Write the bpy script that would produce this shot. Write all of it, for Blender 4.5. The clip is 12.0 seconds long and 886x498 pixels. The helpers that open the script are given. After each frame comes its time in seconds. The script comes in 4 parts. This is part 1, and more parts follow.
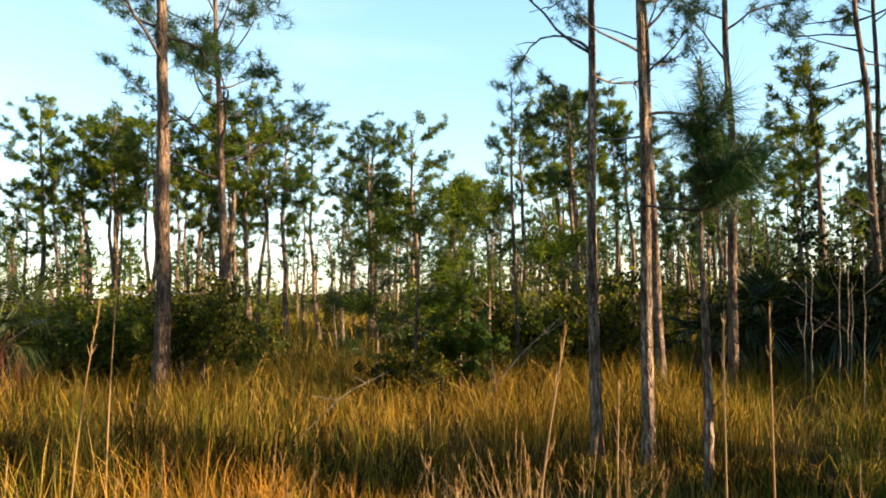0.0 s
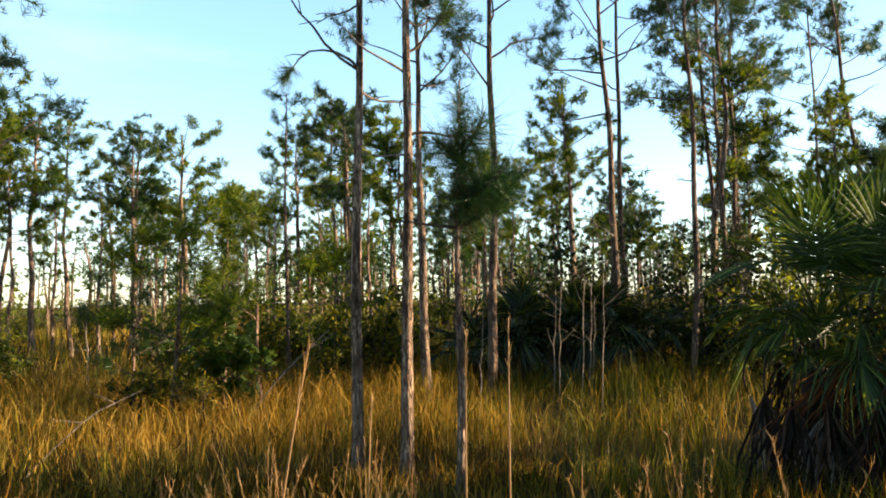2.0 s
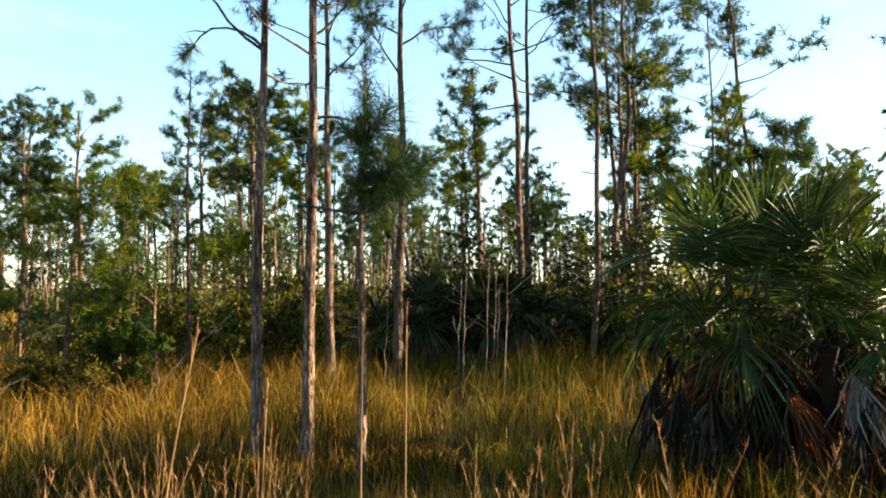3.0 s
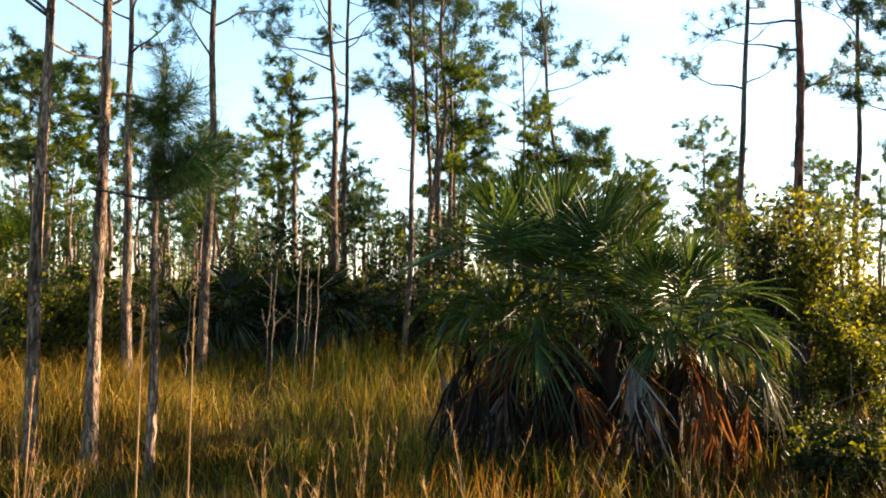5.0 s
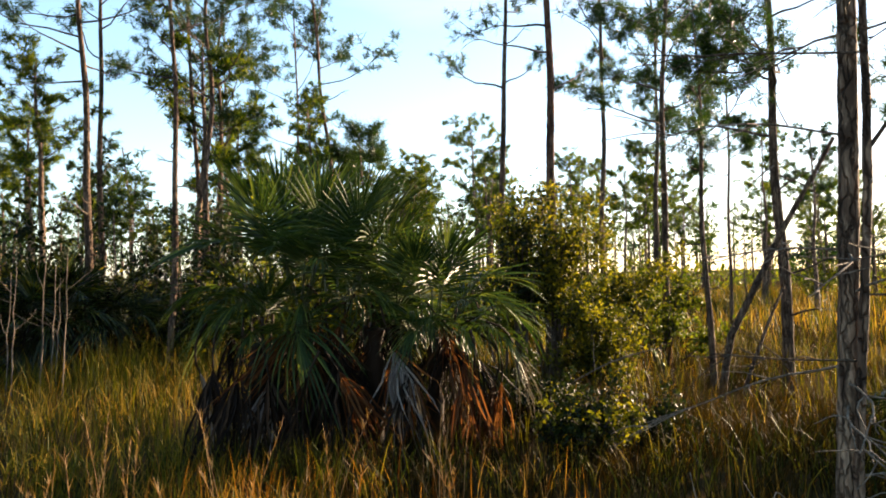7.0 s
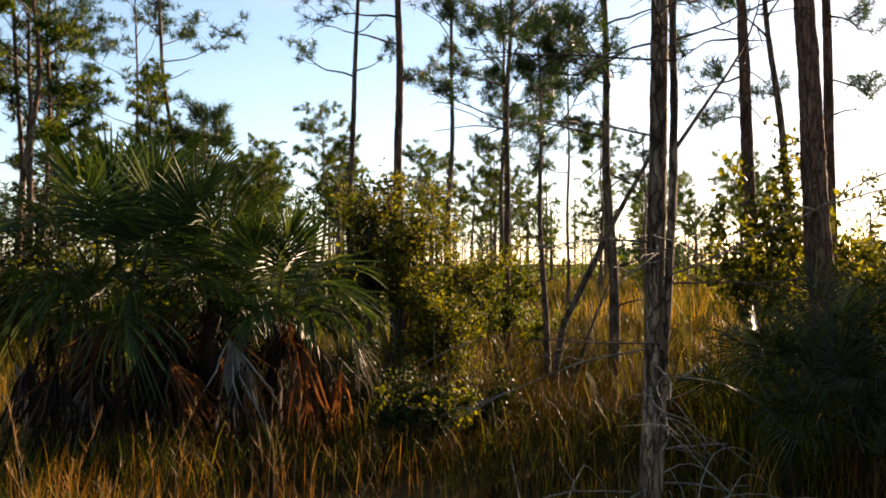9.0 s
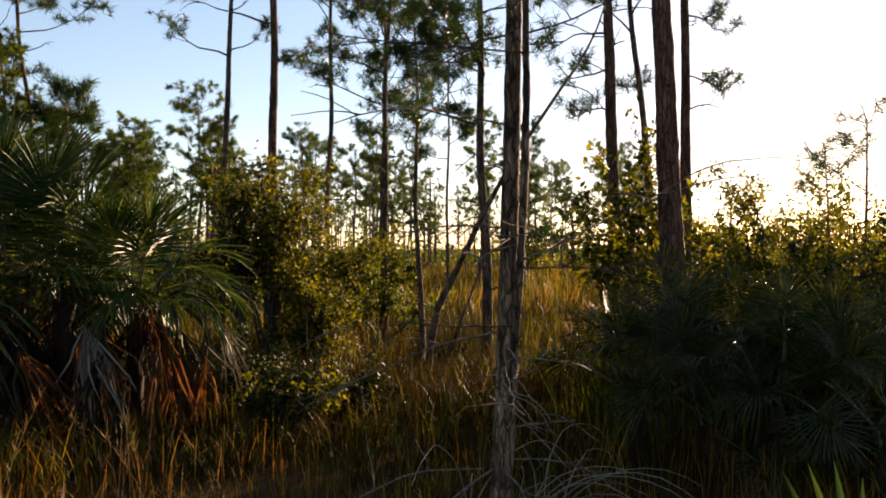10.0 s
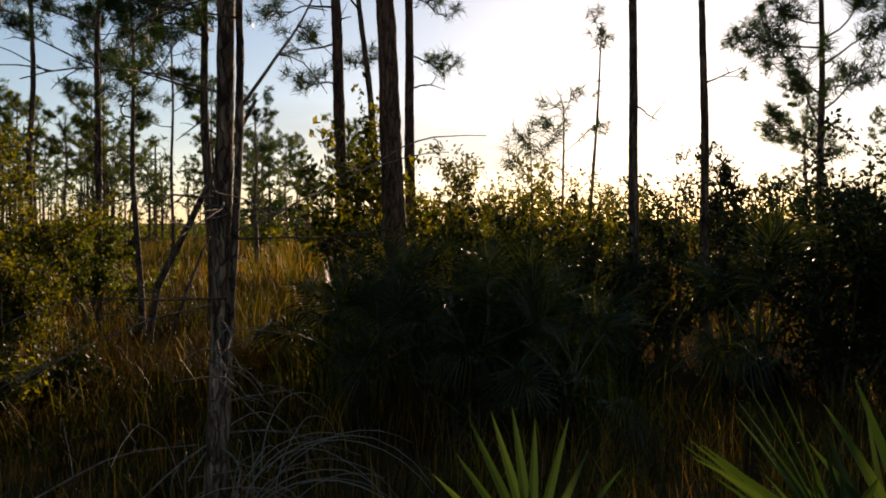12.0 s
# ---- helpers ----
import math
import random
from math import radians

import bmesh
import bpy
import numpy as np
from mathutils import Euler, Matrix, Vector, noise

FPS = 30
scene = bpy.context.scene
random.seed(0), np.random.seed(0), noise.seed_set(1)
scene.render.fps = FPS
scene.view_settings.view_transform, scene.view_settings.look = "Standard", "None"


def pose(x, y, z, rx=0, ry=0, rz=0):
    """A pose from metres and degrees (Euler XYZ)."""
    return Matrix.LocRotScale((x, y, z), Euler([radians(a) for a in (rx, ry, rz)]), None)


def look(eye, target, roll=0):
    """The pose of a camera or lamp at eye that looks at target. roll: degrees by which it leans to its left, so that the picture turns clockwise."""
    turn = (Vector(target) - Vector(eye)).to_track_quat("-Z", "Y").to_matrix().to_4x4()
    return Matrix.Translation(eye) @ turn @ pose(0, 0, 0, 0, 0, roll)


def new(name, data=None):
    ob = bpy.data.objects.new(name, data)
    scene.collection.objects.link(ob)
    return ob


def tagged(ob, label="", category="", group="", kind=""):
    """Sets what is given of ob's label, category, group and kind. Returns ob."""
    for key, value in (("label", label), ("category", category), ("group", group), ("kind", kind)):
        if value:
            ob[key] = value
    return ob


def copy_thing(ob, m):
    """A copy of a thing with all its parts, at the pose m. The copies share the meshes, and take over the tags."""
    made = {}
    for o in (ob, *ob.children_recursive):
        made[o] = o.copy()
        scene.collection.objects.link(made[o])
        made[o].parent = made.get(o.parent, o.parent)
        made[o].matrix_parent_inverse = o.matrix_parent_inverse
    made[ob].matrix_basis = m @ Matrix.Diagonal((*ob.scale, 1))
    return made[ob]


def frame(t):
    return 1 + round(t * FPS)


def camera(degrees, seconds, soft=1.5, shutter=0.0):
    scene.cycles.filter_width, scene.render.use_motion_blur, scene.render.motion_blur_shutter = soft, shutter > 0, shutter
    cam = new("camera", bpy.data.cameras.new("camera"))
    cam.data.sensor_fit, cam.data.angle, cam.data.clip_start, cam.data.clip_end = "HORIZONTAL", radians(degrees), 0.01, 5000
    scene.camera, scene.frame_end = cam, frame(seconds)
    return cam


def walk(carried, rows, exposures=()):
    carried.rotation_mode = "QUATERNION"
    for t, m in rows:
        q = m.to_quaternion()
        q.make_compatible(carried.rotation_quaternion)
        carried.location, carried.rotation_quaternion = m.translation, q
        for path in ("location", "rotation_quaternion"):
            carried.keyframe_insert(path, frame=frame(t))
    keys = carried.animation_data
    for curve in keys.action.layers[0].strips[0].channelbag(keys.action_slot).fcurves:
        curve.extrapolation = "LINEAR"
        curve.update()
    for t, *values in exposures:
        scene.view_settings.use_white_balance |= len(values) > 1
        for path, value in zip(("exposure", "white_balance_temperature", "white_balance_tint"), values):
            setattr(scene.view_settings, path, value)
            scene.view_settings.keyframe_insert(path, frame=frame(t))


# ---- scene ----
cam = camera(58.8, 12.0, 1.85)
PATH = [
    (0, (0.136, -0.064, 1.687), (0.129, 1.933, 1.794), -1.1),
    (0.5, (0.169, -0.085, 1.694), (0.271, 1.909, 1.8), -1.1),
    (1, (0.202, -0.098, 1.701), (0.461, 1.881, 1.825), -1.3),
    (1.5, (0.226, -0.114, 1.697), (0.642, 1.837, 1.835), -1.3),
    (2, (0.271, -0.1, 1.691), (0.815, 1.821, 1.819), -1.1),
    (2.5, (0.302, -0.126, 1.702), (0.91, 1.776, 1.812), -1.0),
    (3, (0.331, -0.118, 1.686), (1.089, 1.73, 1.779), -0.4),
    (3.2, (0.341, -0.13, 1.698), (1.131, 1.705, 1.778), -0.4),
    (5, (0.481, -0.125, 1.674), (1.635, 1.507, 1.755), 0.5),
    (5.5, (0.512, -0.14, 1.671), (1.78, 1.405, 1.739), 0.5),
    (6, (0.565, -0.154, 1.67), (1.943, 1.294, 1.728), 0.1),
    (6.5, (0.61, -0.203, 1.652), (2.089, 1.143, 1.709), -0.5),
    (7, (0.651, -0.215, 1.627), (2.204, 1.044, 1.694), -1.2),
    (9, (0.67, -0.312, 1.599), (2.431, 0.636, 1.638), -0.3),
    (9.5, (0.69, -0.382, 1.595), (2.512, 0.441, 1.613), -0.1),
    (10, (0.692, -0.458, 1.601), (2.572, 0.226, 1.6), -0.2),
    (10.5, (0.683, -0.507, 1.599), (2.601, 0.058, 1.586), -0.1),
    (11, (0.665, -0.537, 1.584), (2.63, -0.163, 1.551), -0.1),
    (11.5, (0.672, -0.565, 1.581), (2.659, -0.347, 1.514), -0.4),
    (12, (0.675, -0.567, 1.58), (2.673, -0.533, 1.513), -0.1),
]
SKY_STRENGTH, SUN_STRENGTH = 0.054, 5.0
SUN_YAW, SUN_UP = -104.0, 13.8
EXPOSURES = [(0.0, 2.62, 6700.0, 14.0), (3.0, 2.76, 6550.0, 17.0), (5.0, 2.95, 6600.0, 18.0), (7.0, 2.64, 6750.0, 20.0), (9.0, 2.12, 7150.0, 27.0), (10.5, 1.6, 7400.0, 30.0), (12.0, 0.98, 7150.0, 26.0)]
walk(cam, [(t, look(eye, target, roll)) for t, eye, target, roll in PATH], EXPOSURES)

# ---- sky and sun ----
to_sun = Vector((-math.sin(radians(SUN_YAW)) * math.cos(radians(SUN_UP)),
                 math.cos(radians(SUN_YAW)) * math.cos(radians(SUN_UP)), math.sin(radians(SUN_UP))))
world = bpy.data.worlds.new("sky")
scene.world = world
world.use_nodes = True
wn, wl = world.node_tree.nodes, world.node_tree.links
sky = wn.new("ShaderNodeTexSky")
sky.sky_type, sky.sun_disc = "NISHITA", False
sky.sun_elevation, sky.sun_rotation = radians(SUN_UP), radians(-SUN_YAW)
sky.air_density, sky.dust_density, sky.ozone_density = 1.0, 0.35, 1.8
wn["Background"].inputs["Strength"].default_value = SKY_STRENGTH
tint = wn.new("ShaderNodeMix")
# thin bright haze over the clear sky
tint.data_type, tint.blend_type = "RGBA", "ADD"
tint.inputs["Factor"].default_value, tint.inputs["B"].default_value = 1.0, (0.3, 0.85, 1.0, 1)
wl.new(sky.outputs["Color"], tint.inputs["A"])
cloud = wn.new("ShaderNodeTexNoise")
cloud.inputs["Scale"].default_value, cloud.inputs["Detail"].default_value, cloud.inputs["Roughness"].default_value = 1.6, 5.0, 0.5
place, squash = wn.new("ShaderNodeTexCoord"), wn.new("ShaderNodeMapping")
squash.inputs["Scale"].default_value, squash.inputs["Location"].default_value = (1.0, 1.0, 4.5), (0.6, 0.2, 0.0)
wl.new(place.outputs["Generated"], squash.inputs["Vector"])
wl.new(squash.outputs["Vector"], cloud.inputs["Vector"])
thinness = wn.new("ShaderNodeMapRange")
thinness.inputs["From Min"].default_value, thinness.inputs["From Max"].default_value, thinness.inputs["To Max"].default_value = 0.5, 0.75, 0.6
wl.new(cloud.outputs["Fac"], thinness.inputs["Value"])
veil = wn.new("ShaderNodeMix")
veil.data_type = "RGBA"
veil.inputs["B"].default_value = (3.6, 3.7, 3.8, 1)
wl.new(thinness.outputs["Result"], veil.inputs["Factor"])
wl.new(tint.outputs["Result"], veil.inputs["A"])
wl.new(veil.outputs["Result"], wn["Background"].inputs["Color"])
lamp = bpy.data.lights.new("sun", "SUN")
lamp.energy, lamp.angle, lamp.color = SUN_STRENGTH, radians(0.6), (1.0, 0.78, 0.5)
sun = new("sun", lamp)
sun.matrix_world = look(tuple(to_sun * 50), (0, 0, 0))


# ---- materials ----
def nodes(name):
    m = bpy.data.materials.new(name)
    m.use_nodes = True
    nt = m.node_tree
    return m, nt.nodes, nt.links, nt.nodes["Principled BSDF"]


def ramp(n, l, value, stops):
    r = n.new("ShaderNodeValToRGB")
    e = r.color_ramp.elements
    while len(e) < len(stops):
        e.new(0.5)
    for k, (p, c) in enumerate(stops):
        e[k].position, e[k].color = p, (*c, 1)
    l.new(value, r.inputs["Fac"])
    return r.outputs["Color"]


def mixed(n, l, fac, a, b, how="MIX"):
    x = n.new("ShaderNodeMix")
    x.data_type, x.blend_type = "RGBA", how
    for sock, v in ((x.inputs["Factor"], fac), (x.inputs["A"], a), (x.inputs["B"], b)):
        if hasattr(v, "links"):
            l.new(v, sock)
        else:
            sock.default_value = v if isinstance(v, float) else (*v, 1)
    return x.outputs["Result"]


def noisy(n, l, scale, detail=4.0, stretch=(1, 1, 1), rough=0.55):
    c, mp, t = n.new("ShaderNodeTexCoord"), n.new("ShaderNodeMapping"), n.new("ShaderNodeTexNoise")
    mp.inputs["Scale"].default_value = stretch
    t.inputs["Scale"].default_value, t.inputs["Detail"].default_value, t.inputs["Roughness"].default_value = scale, detail, rough
    l.new(c.outputs["Object"], mp.inputs["Vector"])
    l.new(mp.outputs["Vector"], t.inputs["Vector"])
    return t.outputs["Fac"]


DEEP = 0.325


def foliage(name, stops, thin=0.35, rough=0.45, patch=1.2, weight=0.5, spec=0.4, glow=1.35):
    """Leaf matter: a ramp of colours picked leaf by leaf and patch by patch; part of the light passes through."""
    m, n, l, b = nodes(name)
    geo = n.new("ShaderNodeNewGeometry")
    pick = mixed(n, l, weight, geo.outputs["Random Per Island"], noisy(n, l, patch, 3))
    col = ramp(n, l, pick, [(p, tuple(DEEP * v for v in c)) for p, c in stops])
    l.new(col, b.inputs["Base Color"])
    b.inputs["Roughness"].default_value, b.inputs["Specular IOR Level"].default_value = rough, spec
    t, mx = n.new("ShaderNodeBsdfTranslucent"), n.new("ShaderNodeMixShader")
    l.new(mixed(n, l, 1.0, col, (glow, glow * 0.97, glow * 0.5), "MULTIPLY"), t.inputs["Color"])
    mx.inputs["Fac"].default_value = thin
    l.new(b.outputs["BSDF"], mx.inputs[1])
    l.new(t.outputs["BSDF"], mx.inputs[2])
    l.new(mx.outputs["Shader"], n["Material Output"].inputs["Surface"])
    return m


def bark(name, dark, mid, light, scale=16.0, depth=1.0):
    """Plated bark: flat scales with dark furrows between them, longer than wide."""
    m, n, l, b = nodes(name)
    dark, mid, light = (tuple(0.65 * q for q in k) for k in (dark, mid, light))
    c, mp, v = n.new("ShaderNodeTexCoord"), n.new("ShaderNodeMapping"), n.new("ShaderNodeTexVoronoi")
    mp.inputs["Scale"].default_value = (1, 1, 0.17)
    v.feature = "DISTANCE_TO_EDGE"
    v.inputs["Scale"].default_value, v.inputs["Randomness"].default_value = scale, 1.0
    wob = n.new("ShaderNodeTexNoise")
    wob.inputs["Scale"].default_value, wob.inputs["Detail"].default_value = 9.0, 3
    add = n.new("ShaderNodeVectorMath")
    add.operation = "MULTIPLY_ADD"
    add.inputs[1].default_value = (0.08, 0.08, 0.08)
    l.new(c.outputs["Object"], wob.inputs["Vector"])
    l.new(wob.outputs["Color"], add.inputs[0])
    l.new(c.outputs["Object"], add.inputs[2])
    l.new(add.outputs["Vector"], mp.inputs["Vector"])
    l.new(mp.outputs["Vector"], v.inputs["Vector"])
    plate = ramp(n, l, v.outputs["Distance"], [(0.0, (0, 0, 0)), (0.12, (1, 1, 1))])
    grain = noisy(n, l, 22, 6, (1, 1, 0.3))
    stain = noisy(n, l, 7.0, 5, (1, 1, 0.3), 0.65)
    base = mixed(n, l, ramp(n, l, grain, [(0.35, (0, 0, 0)), (0.68, (1, 1, 1))]), mid, light)
    base = mixed(n, l, ramp(n, l, stain, [(0.46, (0, 0, 0)), (0.6, (0.85, 0.85, 0.85))]), base, dark)
    flake = noisy(n, l, 15.0, 4, (1, 1, 0.4), 0.6)
    base = mixed(n, l, ramp(n, l, flake, [(0.54, (0, 0, 0)), (0.62, (0.8, 0.8, 0.8))]), base, light)
    streak = noisy(n, l, 34, 5, (1, 1, 0.08))
    base = mixed(n, l, ramp(n, l, streak, [(0.4, (0, 0, 0)), (0.62, (0.75, 0.75, 0.75))]), base, tuple(0.5 * (a + c) for a, c in zip(dark, mid)))
    seam = mixed(n, l, 1.0, base, (0.5, 0.48, 0.46), "MULTIPLY")
    l.new(mixed(n, l, plate, seam, base), b.inputs["Base Color"])
    b.inputs["Roughness"].default_value, b.inputs["Specular IOR Level"].default_value = 0.92, 0.15
    high = n.new("ShaderNodeMath")
    high.operation = "MULTIPLY_ADD"
    high.inputs[1].default_value = 0.4
    l.new(grain, high.inputs[0])
    l.new(plate, high.inputs[2])
    bump = n.new("ShaderNodeBump")
    bump.inputs["Strength"].default_value, bump.inputs["Distance"].default_value = depth, 0.02
    l.new(high.outputs["Value"], bump.inputs["Height"])
    l.new(bump.outputs["Normal"], b.inputs["Normal"])
    return m


BARK = bark("pine_bark", (0.028, 0.02, 0.015), (0.125, 0.076, 0.05), (0.36, 0.245, 0.165), 24.0)
BARK_RED = bark("red_pine_bark", (0.04, 0.022, 0.016), (0.19, 0.085, 0.05), (0.3, 0.17, 0.115), 24.0)
BARK_YOUNG = bark("flaky_young_bark", (0.03, 0.019, 0.013), (0.14, 0.088, 0.058), (0.54, 0.385, 0.265), 30.0)
TWIG = bark("twig_bark", (0.03, 0.022, 0.016), (0.09, 0.065, 0.045), (0.16, 0.12, 0.09), 40.0, 0.4)
GREY_TWIG = bark("weathered_twig", (0.09, 0.07, 0.055), (0.2, 0.16, 0.125), (0.32, 0.26, 0.2), 40.0, 0.4)
NEEDLE = foliage("pine_needle", [(0.24, (0.016, 0.052, 0.013)), (0.5, (0.044, 0.115, 0.02)), (0.8, (0.14, 0.23, 0.03))], 0.33, 0.4, 1.2, 0.5, 0.15)
# pine needles with sunlit yellow and shaded green put into the colour
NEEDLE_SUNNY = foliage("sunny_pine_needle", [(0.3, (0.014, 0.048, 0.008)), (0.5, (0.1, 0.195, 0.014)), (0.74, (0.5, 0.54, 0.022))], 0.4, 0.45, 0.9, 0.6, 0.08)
NEEDLE_FRESH = foliage("fresh_pine_needle", [(0.25, (0.008, 0.04, 0.016)), (0.5, (0.025, 0.095, 0.026)), (0.8, (0.14, 0.26, 0.035))], 0.22, 0.4, 1.2, 0.6, 0.15)
NEEDLE_DEAD = foliage("dead_pine_needle", [(0.2, (0.12, 0.045, 0.015)), (0.8, (0.3, 0.13, 0.04))], 0.25, 0.6)
PALM = foliage("palm_leaf", [(0.2, (0.038, 0.084, 0.018)), (0.5, (0.08, 0.145, 0.03)), (0.85, (0.27, 0.34, 0.06))], 0.3, 0.42, 2.5, 0.4, 0.15, 1.6)
# palm leaf with shade put into its colour, for the darker clumps
PALM_SHADED = foliage("shaded_palm_leaf", [(0.2, (0.02, 0.042, 0.01)), (0.5, (0.045, 0.07, 0.015)), (0.85, (0.14, 0.15, 0.03))], 0.2, 0.26, 2.5, 0.4, 0.22, 1.6)
PALM_STALK = foliage("palm_stalk", [(0.2, (0.06, 0.09, 0.02)), (0.8, (0.14, 0.16, 0.04))], 0.1, 0.4)
# dead brown leaf; the skirt's deep shade is put into the dark tones
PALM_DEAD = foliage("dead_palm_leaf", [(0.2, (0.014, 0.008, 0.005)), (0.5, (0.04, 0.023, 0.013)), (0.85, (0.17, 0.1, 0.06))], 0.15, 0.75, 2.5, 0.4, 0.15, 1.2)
PALM_GREY = foliage("grey_dead_palm_leaf", [(0.2, (0.3, 0.25, 0.225)), (0.5, (0.45, 0.4, 0.37)), (0.85, (0.72, 0.65, 0.6))], 0.15, 0.8, 2.5, 0.4, 0.1, 1.1)
PALM_RUST = foliage("rusty_dead_palm_leaf", [(0.2, (0.16, 0.055, 0.022)), (0.5, (0.28, 0.105, 0.04)), (0.85, (0.48, 0.23, 0.1))], 0.45, 0.7, 2.5, 0.4, 0.12, 1.5)
LEAF = foliage("shrub_leaf", [(0.26, (0.03, 0.06, 0.007)), (0.5, (0.14, 0.19, 0.013)), (0.85, (0.4, 0.4, 0.03))], 0.45, 0.55, 1.2, 0.5, 0.15, 1.7)
LEAF_GOLD = foliage("golden_shrub_leaf", [(0.28, (0.03, 0.045, 0.006)), (0.5, (0.13, 0.14, 0.01)), (0.8, (0.42, 0.37, 0.02))], 0.5, 0.55, 1.2, 0.5, 0.12, 1.8)
# dark leaf; bushes beside the path have their shade put into it
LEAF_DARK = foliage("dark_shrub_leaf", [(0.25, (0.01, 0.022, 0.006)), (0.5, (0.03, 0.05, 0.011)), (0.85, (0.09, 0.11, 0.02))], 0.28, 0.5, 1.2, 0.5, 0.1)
LEAF_BRIGHT = foliage("bright_shrub_leaf", [(0.2, (0.05, 0.11, 0.015)), (0.5, (0.09, 0.17, 0.022)), (0.85, (0.16, 0.24, 0.04))], 0.45, 0.5, 1.2, 0.5, 0.12)
# grass colours with shade put in, for the thicket, opening and shadow band
SHADED_GRASS = foliage("shaded_grass", [(0.2, (0.02, 0.024, 0.005)), (0.5, (0.06, 0.043, 0.009)), (0.8, (0.17, 0.09, 0.02))], 0.25, 0.7, 1.5, 0.5, 0.03, 1.2)
STRAW = foliage("straw_grass", [(0.3, (0.1, 0.06, 0.008)), (0.43, (0.38, 0.2, 0.02)), (0.57, (0.74, 0.42, 0.045)), (0.75, (1.0, 0.66, 0.17))], 0.32, 0.6, 0.7, 0.5, 0.04, 1.4)
RUST_GRASS = foliage("rusty_grass", [(0.25, (0.12, 0.045, 0.007)), (0.45, (0.62, 0.25, 0.025)), (0.75, (1.0, 0.55, 0.1))], 0.32, 0.6, 1.5, 0.5, 0.04, 1.2)
GREEN_GRASS = foliage("green_grass", [(0.28, (0.03, 0.055, 0.006)), (0.45, (0.13, 0.16, 0.011)), (0.62, (0.36, 0.31, 0.02)), (0.8, (0.66, 0.46, 0.07))], 0.3, 0.5, 0.7, 0.5, 0.06, 1.3)
PALE = foliage("pale_dry_stalk", [(0.2, (0.42, 0.19, 0.045)), (0.8, (0.85, 0.52, 0.2))], 0.3, 0.6)
GREY_DRY = foliage("grey_dry_blade", [(0.2, (0.32, 0.27, 0.21)), (0.8, (0.75, 0.66, 0.54))], 0.25, 0.6)


def soil():
    m, n, l, b = nodes("litter_soil")
    big, fine = noisy(n, l, 0.25, 4), noisy(n, l, 30, 6)
    a = mixed(n, l, ramp(n, l, big, [(0.35, (0, 0, 0)), (0.65, (1, 1, 1))]), (0.035, 0.026, 0.012), (0.075, 0.048, 0.02))
    l.new(mixed(n, l, ramp(n, l, fine, [(0.35, (0, 0, 0)), (0.7, (1, 1, 1))]), a, (0.025, 0.018, 0.01)), b.inputs["Base Color"])
    b.inputs["Roughness"].default_value, b.inputs["Specular IOR Level"].default_value = 1.0, 0.0
    bump = n.new("ShaderNodeBump")
    bump.inputs["Strength"].default_value, bump.inputs["Distance"].default_value = 0.8, 0.04
    l.new(fine, bump.inputs["Height"])
    l.new(bump.outputs["Normal"], b.inputs["Normal"])
    return m


SOIL = soil()


# ---- shapes ----
class Geo:
    """Gathers vertices and faces of one mesh."""

    def __init__(self):
        self.v, self.f, self.n = [], [], 0

    def add(self, v, f):
        self.v.append(np.asarray(v, np.float32).reshape(-1, 3))
        self.f.append(np.asarray(f, np.int64) + self.n)
        self.n += len(self.v[-1])

    def mesh(self, name, material, smooth=True):
        me = bpy.data.meshes.new(name)
        v = np.concatenate(self.v)
        loops = np.concatenate([f.ravel() for f in self.f])
        sizes = np.concatenate([np.full(len(f), f.shape[1]) for f in self.f])
        me.vertices.add(len(v))
        me.vertices.foreach_set("co", v.ravel())
        me.loops.add(len(loops))
        me.loops.foreach_set("vertex_index", loops.astype(np.int32))
        me.polygons.add(len(sizes))
        me.polygons.foreach_set("loop_start", np.r_[0, np.cumsum(sizes)[:-1]].astype(np.int32))
        me.polygons.foreach_set("use_smooth", np.full(len(sizes), smooth))
        me.materials.append(material)
        me.update(calc_edges=True)
        return me


def part(name, geo, material, parent, label="", smooth=True):
    ob = new(name, geo.mesh(name, material, smooth) if isinstance(geo, Geo) else geo)
    ob.parent = parent
    return tagged(ob, label)


def unit(v):
    v = np.asarray(v, float)
    return v / np.maximum(np.linalg.norm(v, axis=-1, keepdims=True), 1e-9)


def tube(g, pts, radii, sides=8, rough=0.0, rng=None):
    """A tapered tube along points, its skin uneven by rough."""
    pts, radii = np.asarray(pts, float), np.asarray(radii, float)
    n = len(pts)
    t = unit(np.gradient(pts, axis=0))
    ref = np.array((1.0, 0, 0)) if abs(t[0][0]) < 0.8 else np.array((0, 1.0, 0))
    u = unit(np.cross(t, ref))
    w = np.cross(t, u)
    a = np.linspace(0, 2 * math.pi, sides, endpoint=False)
    r = radii[:, None] * np.ones(sides)
    if rough:
        r = r * (1 + rough * rng.normal(size=(n, sides)).clip(-1.5, 1.5))
    v = pts[:, None] + r[..., None] * (np.cos(a)[None, :, None] * u[:, None] + np.sin(a)[None, :, None] * w[:, None])
    i, j = np.meshgrid(np.arange(n - 1), np.arange(sides), indexing="ij")
    k = (j + 1) % sides
    f = np.stack([i * sides + j, i * sides + k, (i + 1) * sides + k, (i + 1) * sides + j], -1).reshape(-1, 4)
    g.add(v.reshape(-1, 3), f)
    top = np.arange((n - 1) * sides, n * sides)
    g.add(np.r_[v[-1], pts[-1:] + t[-1:] * radii[-1] * 0.5], [(q, (q + 1) % sides, sides) for q in range(sides)])


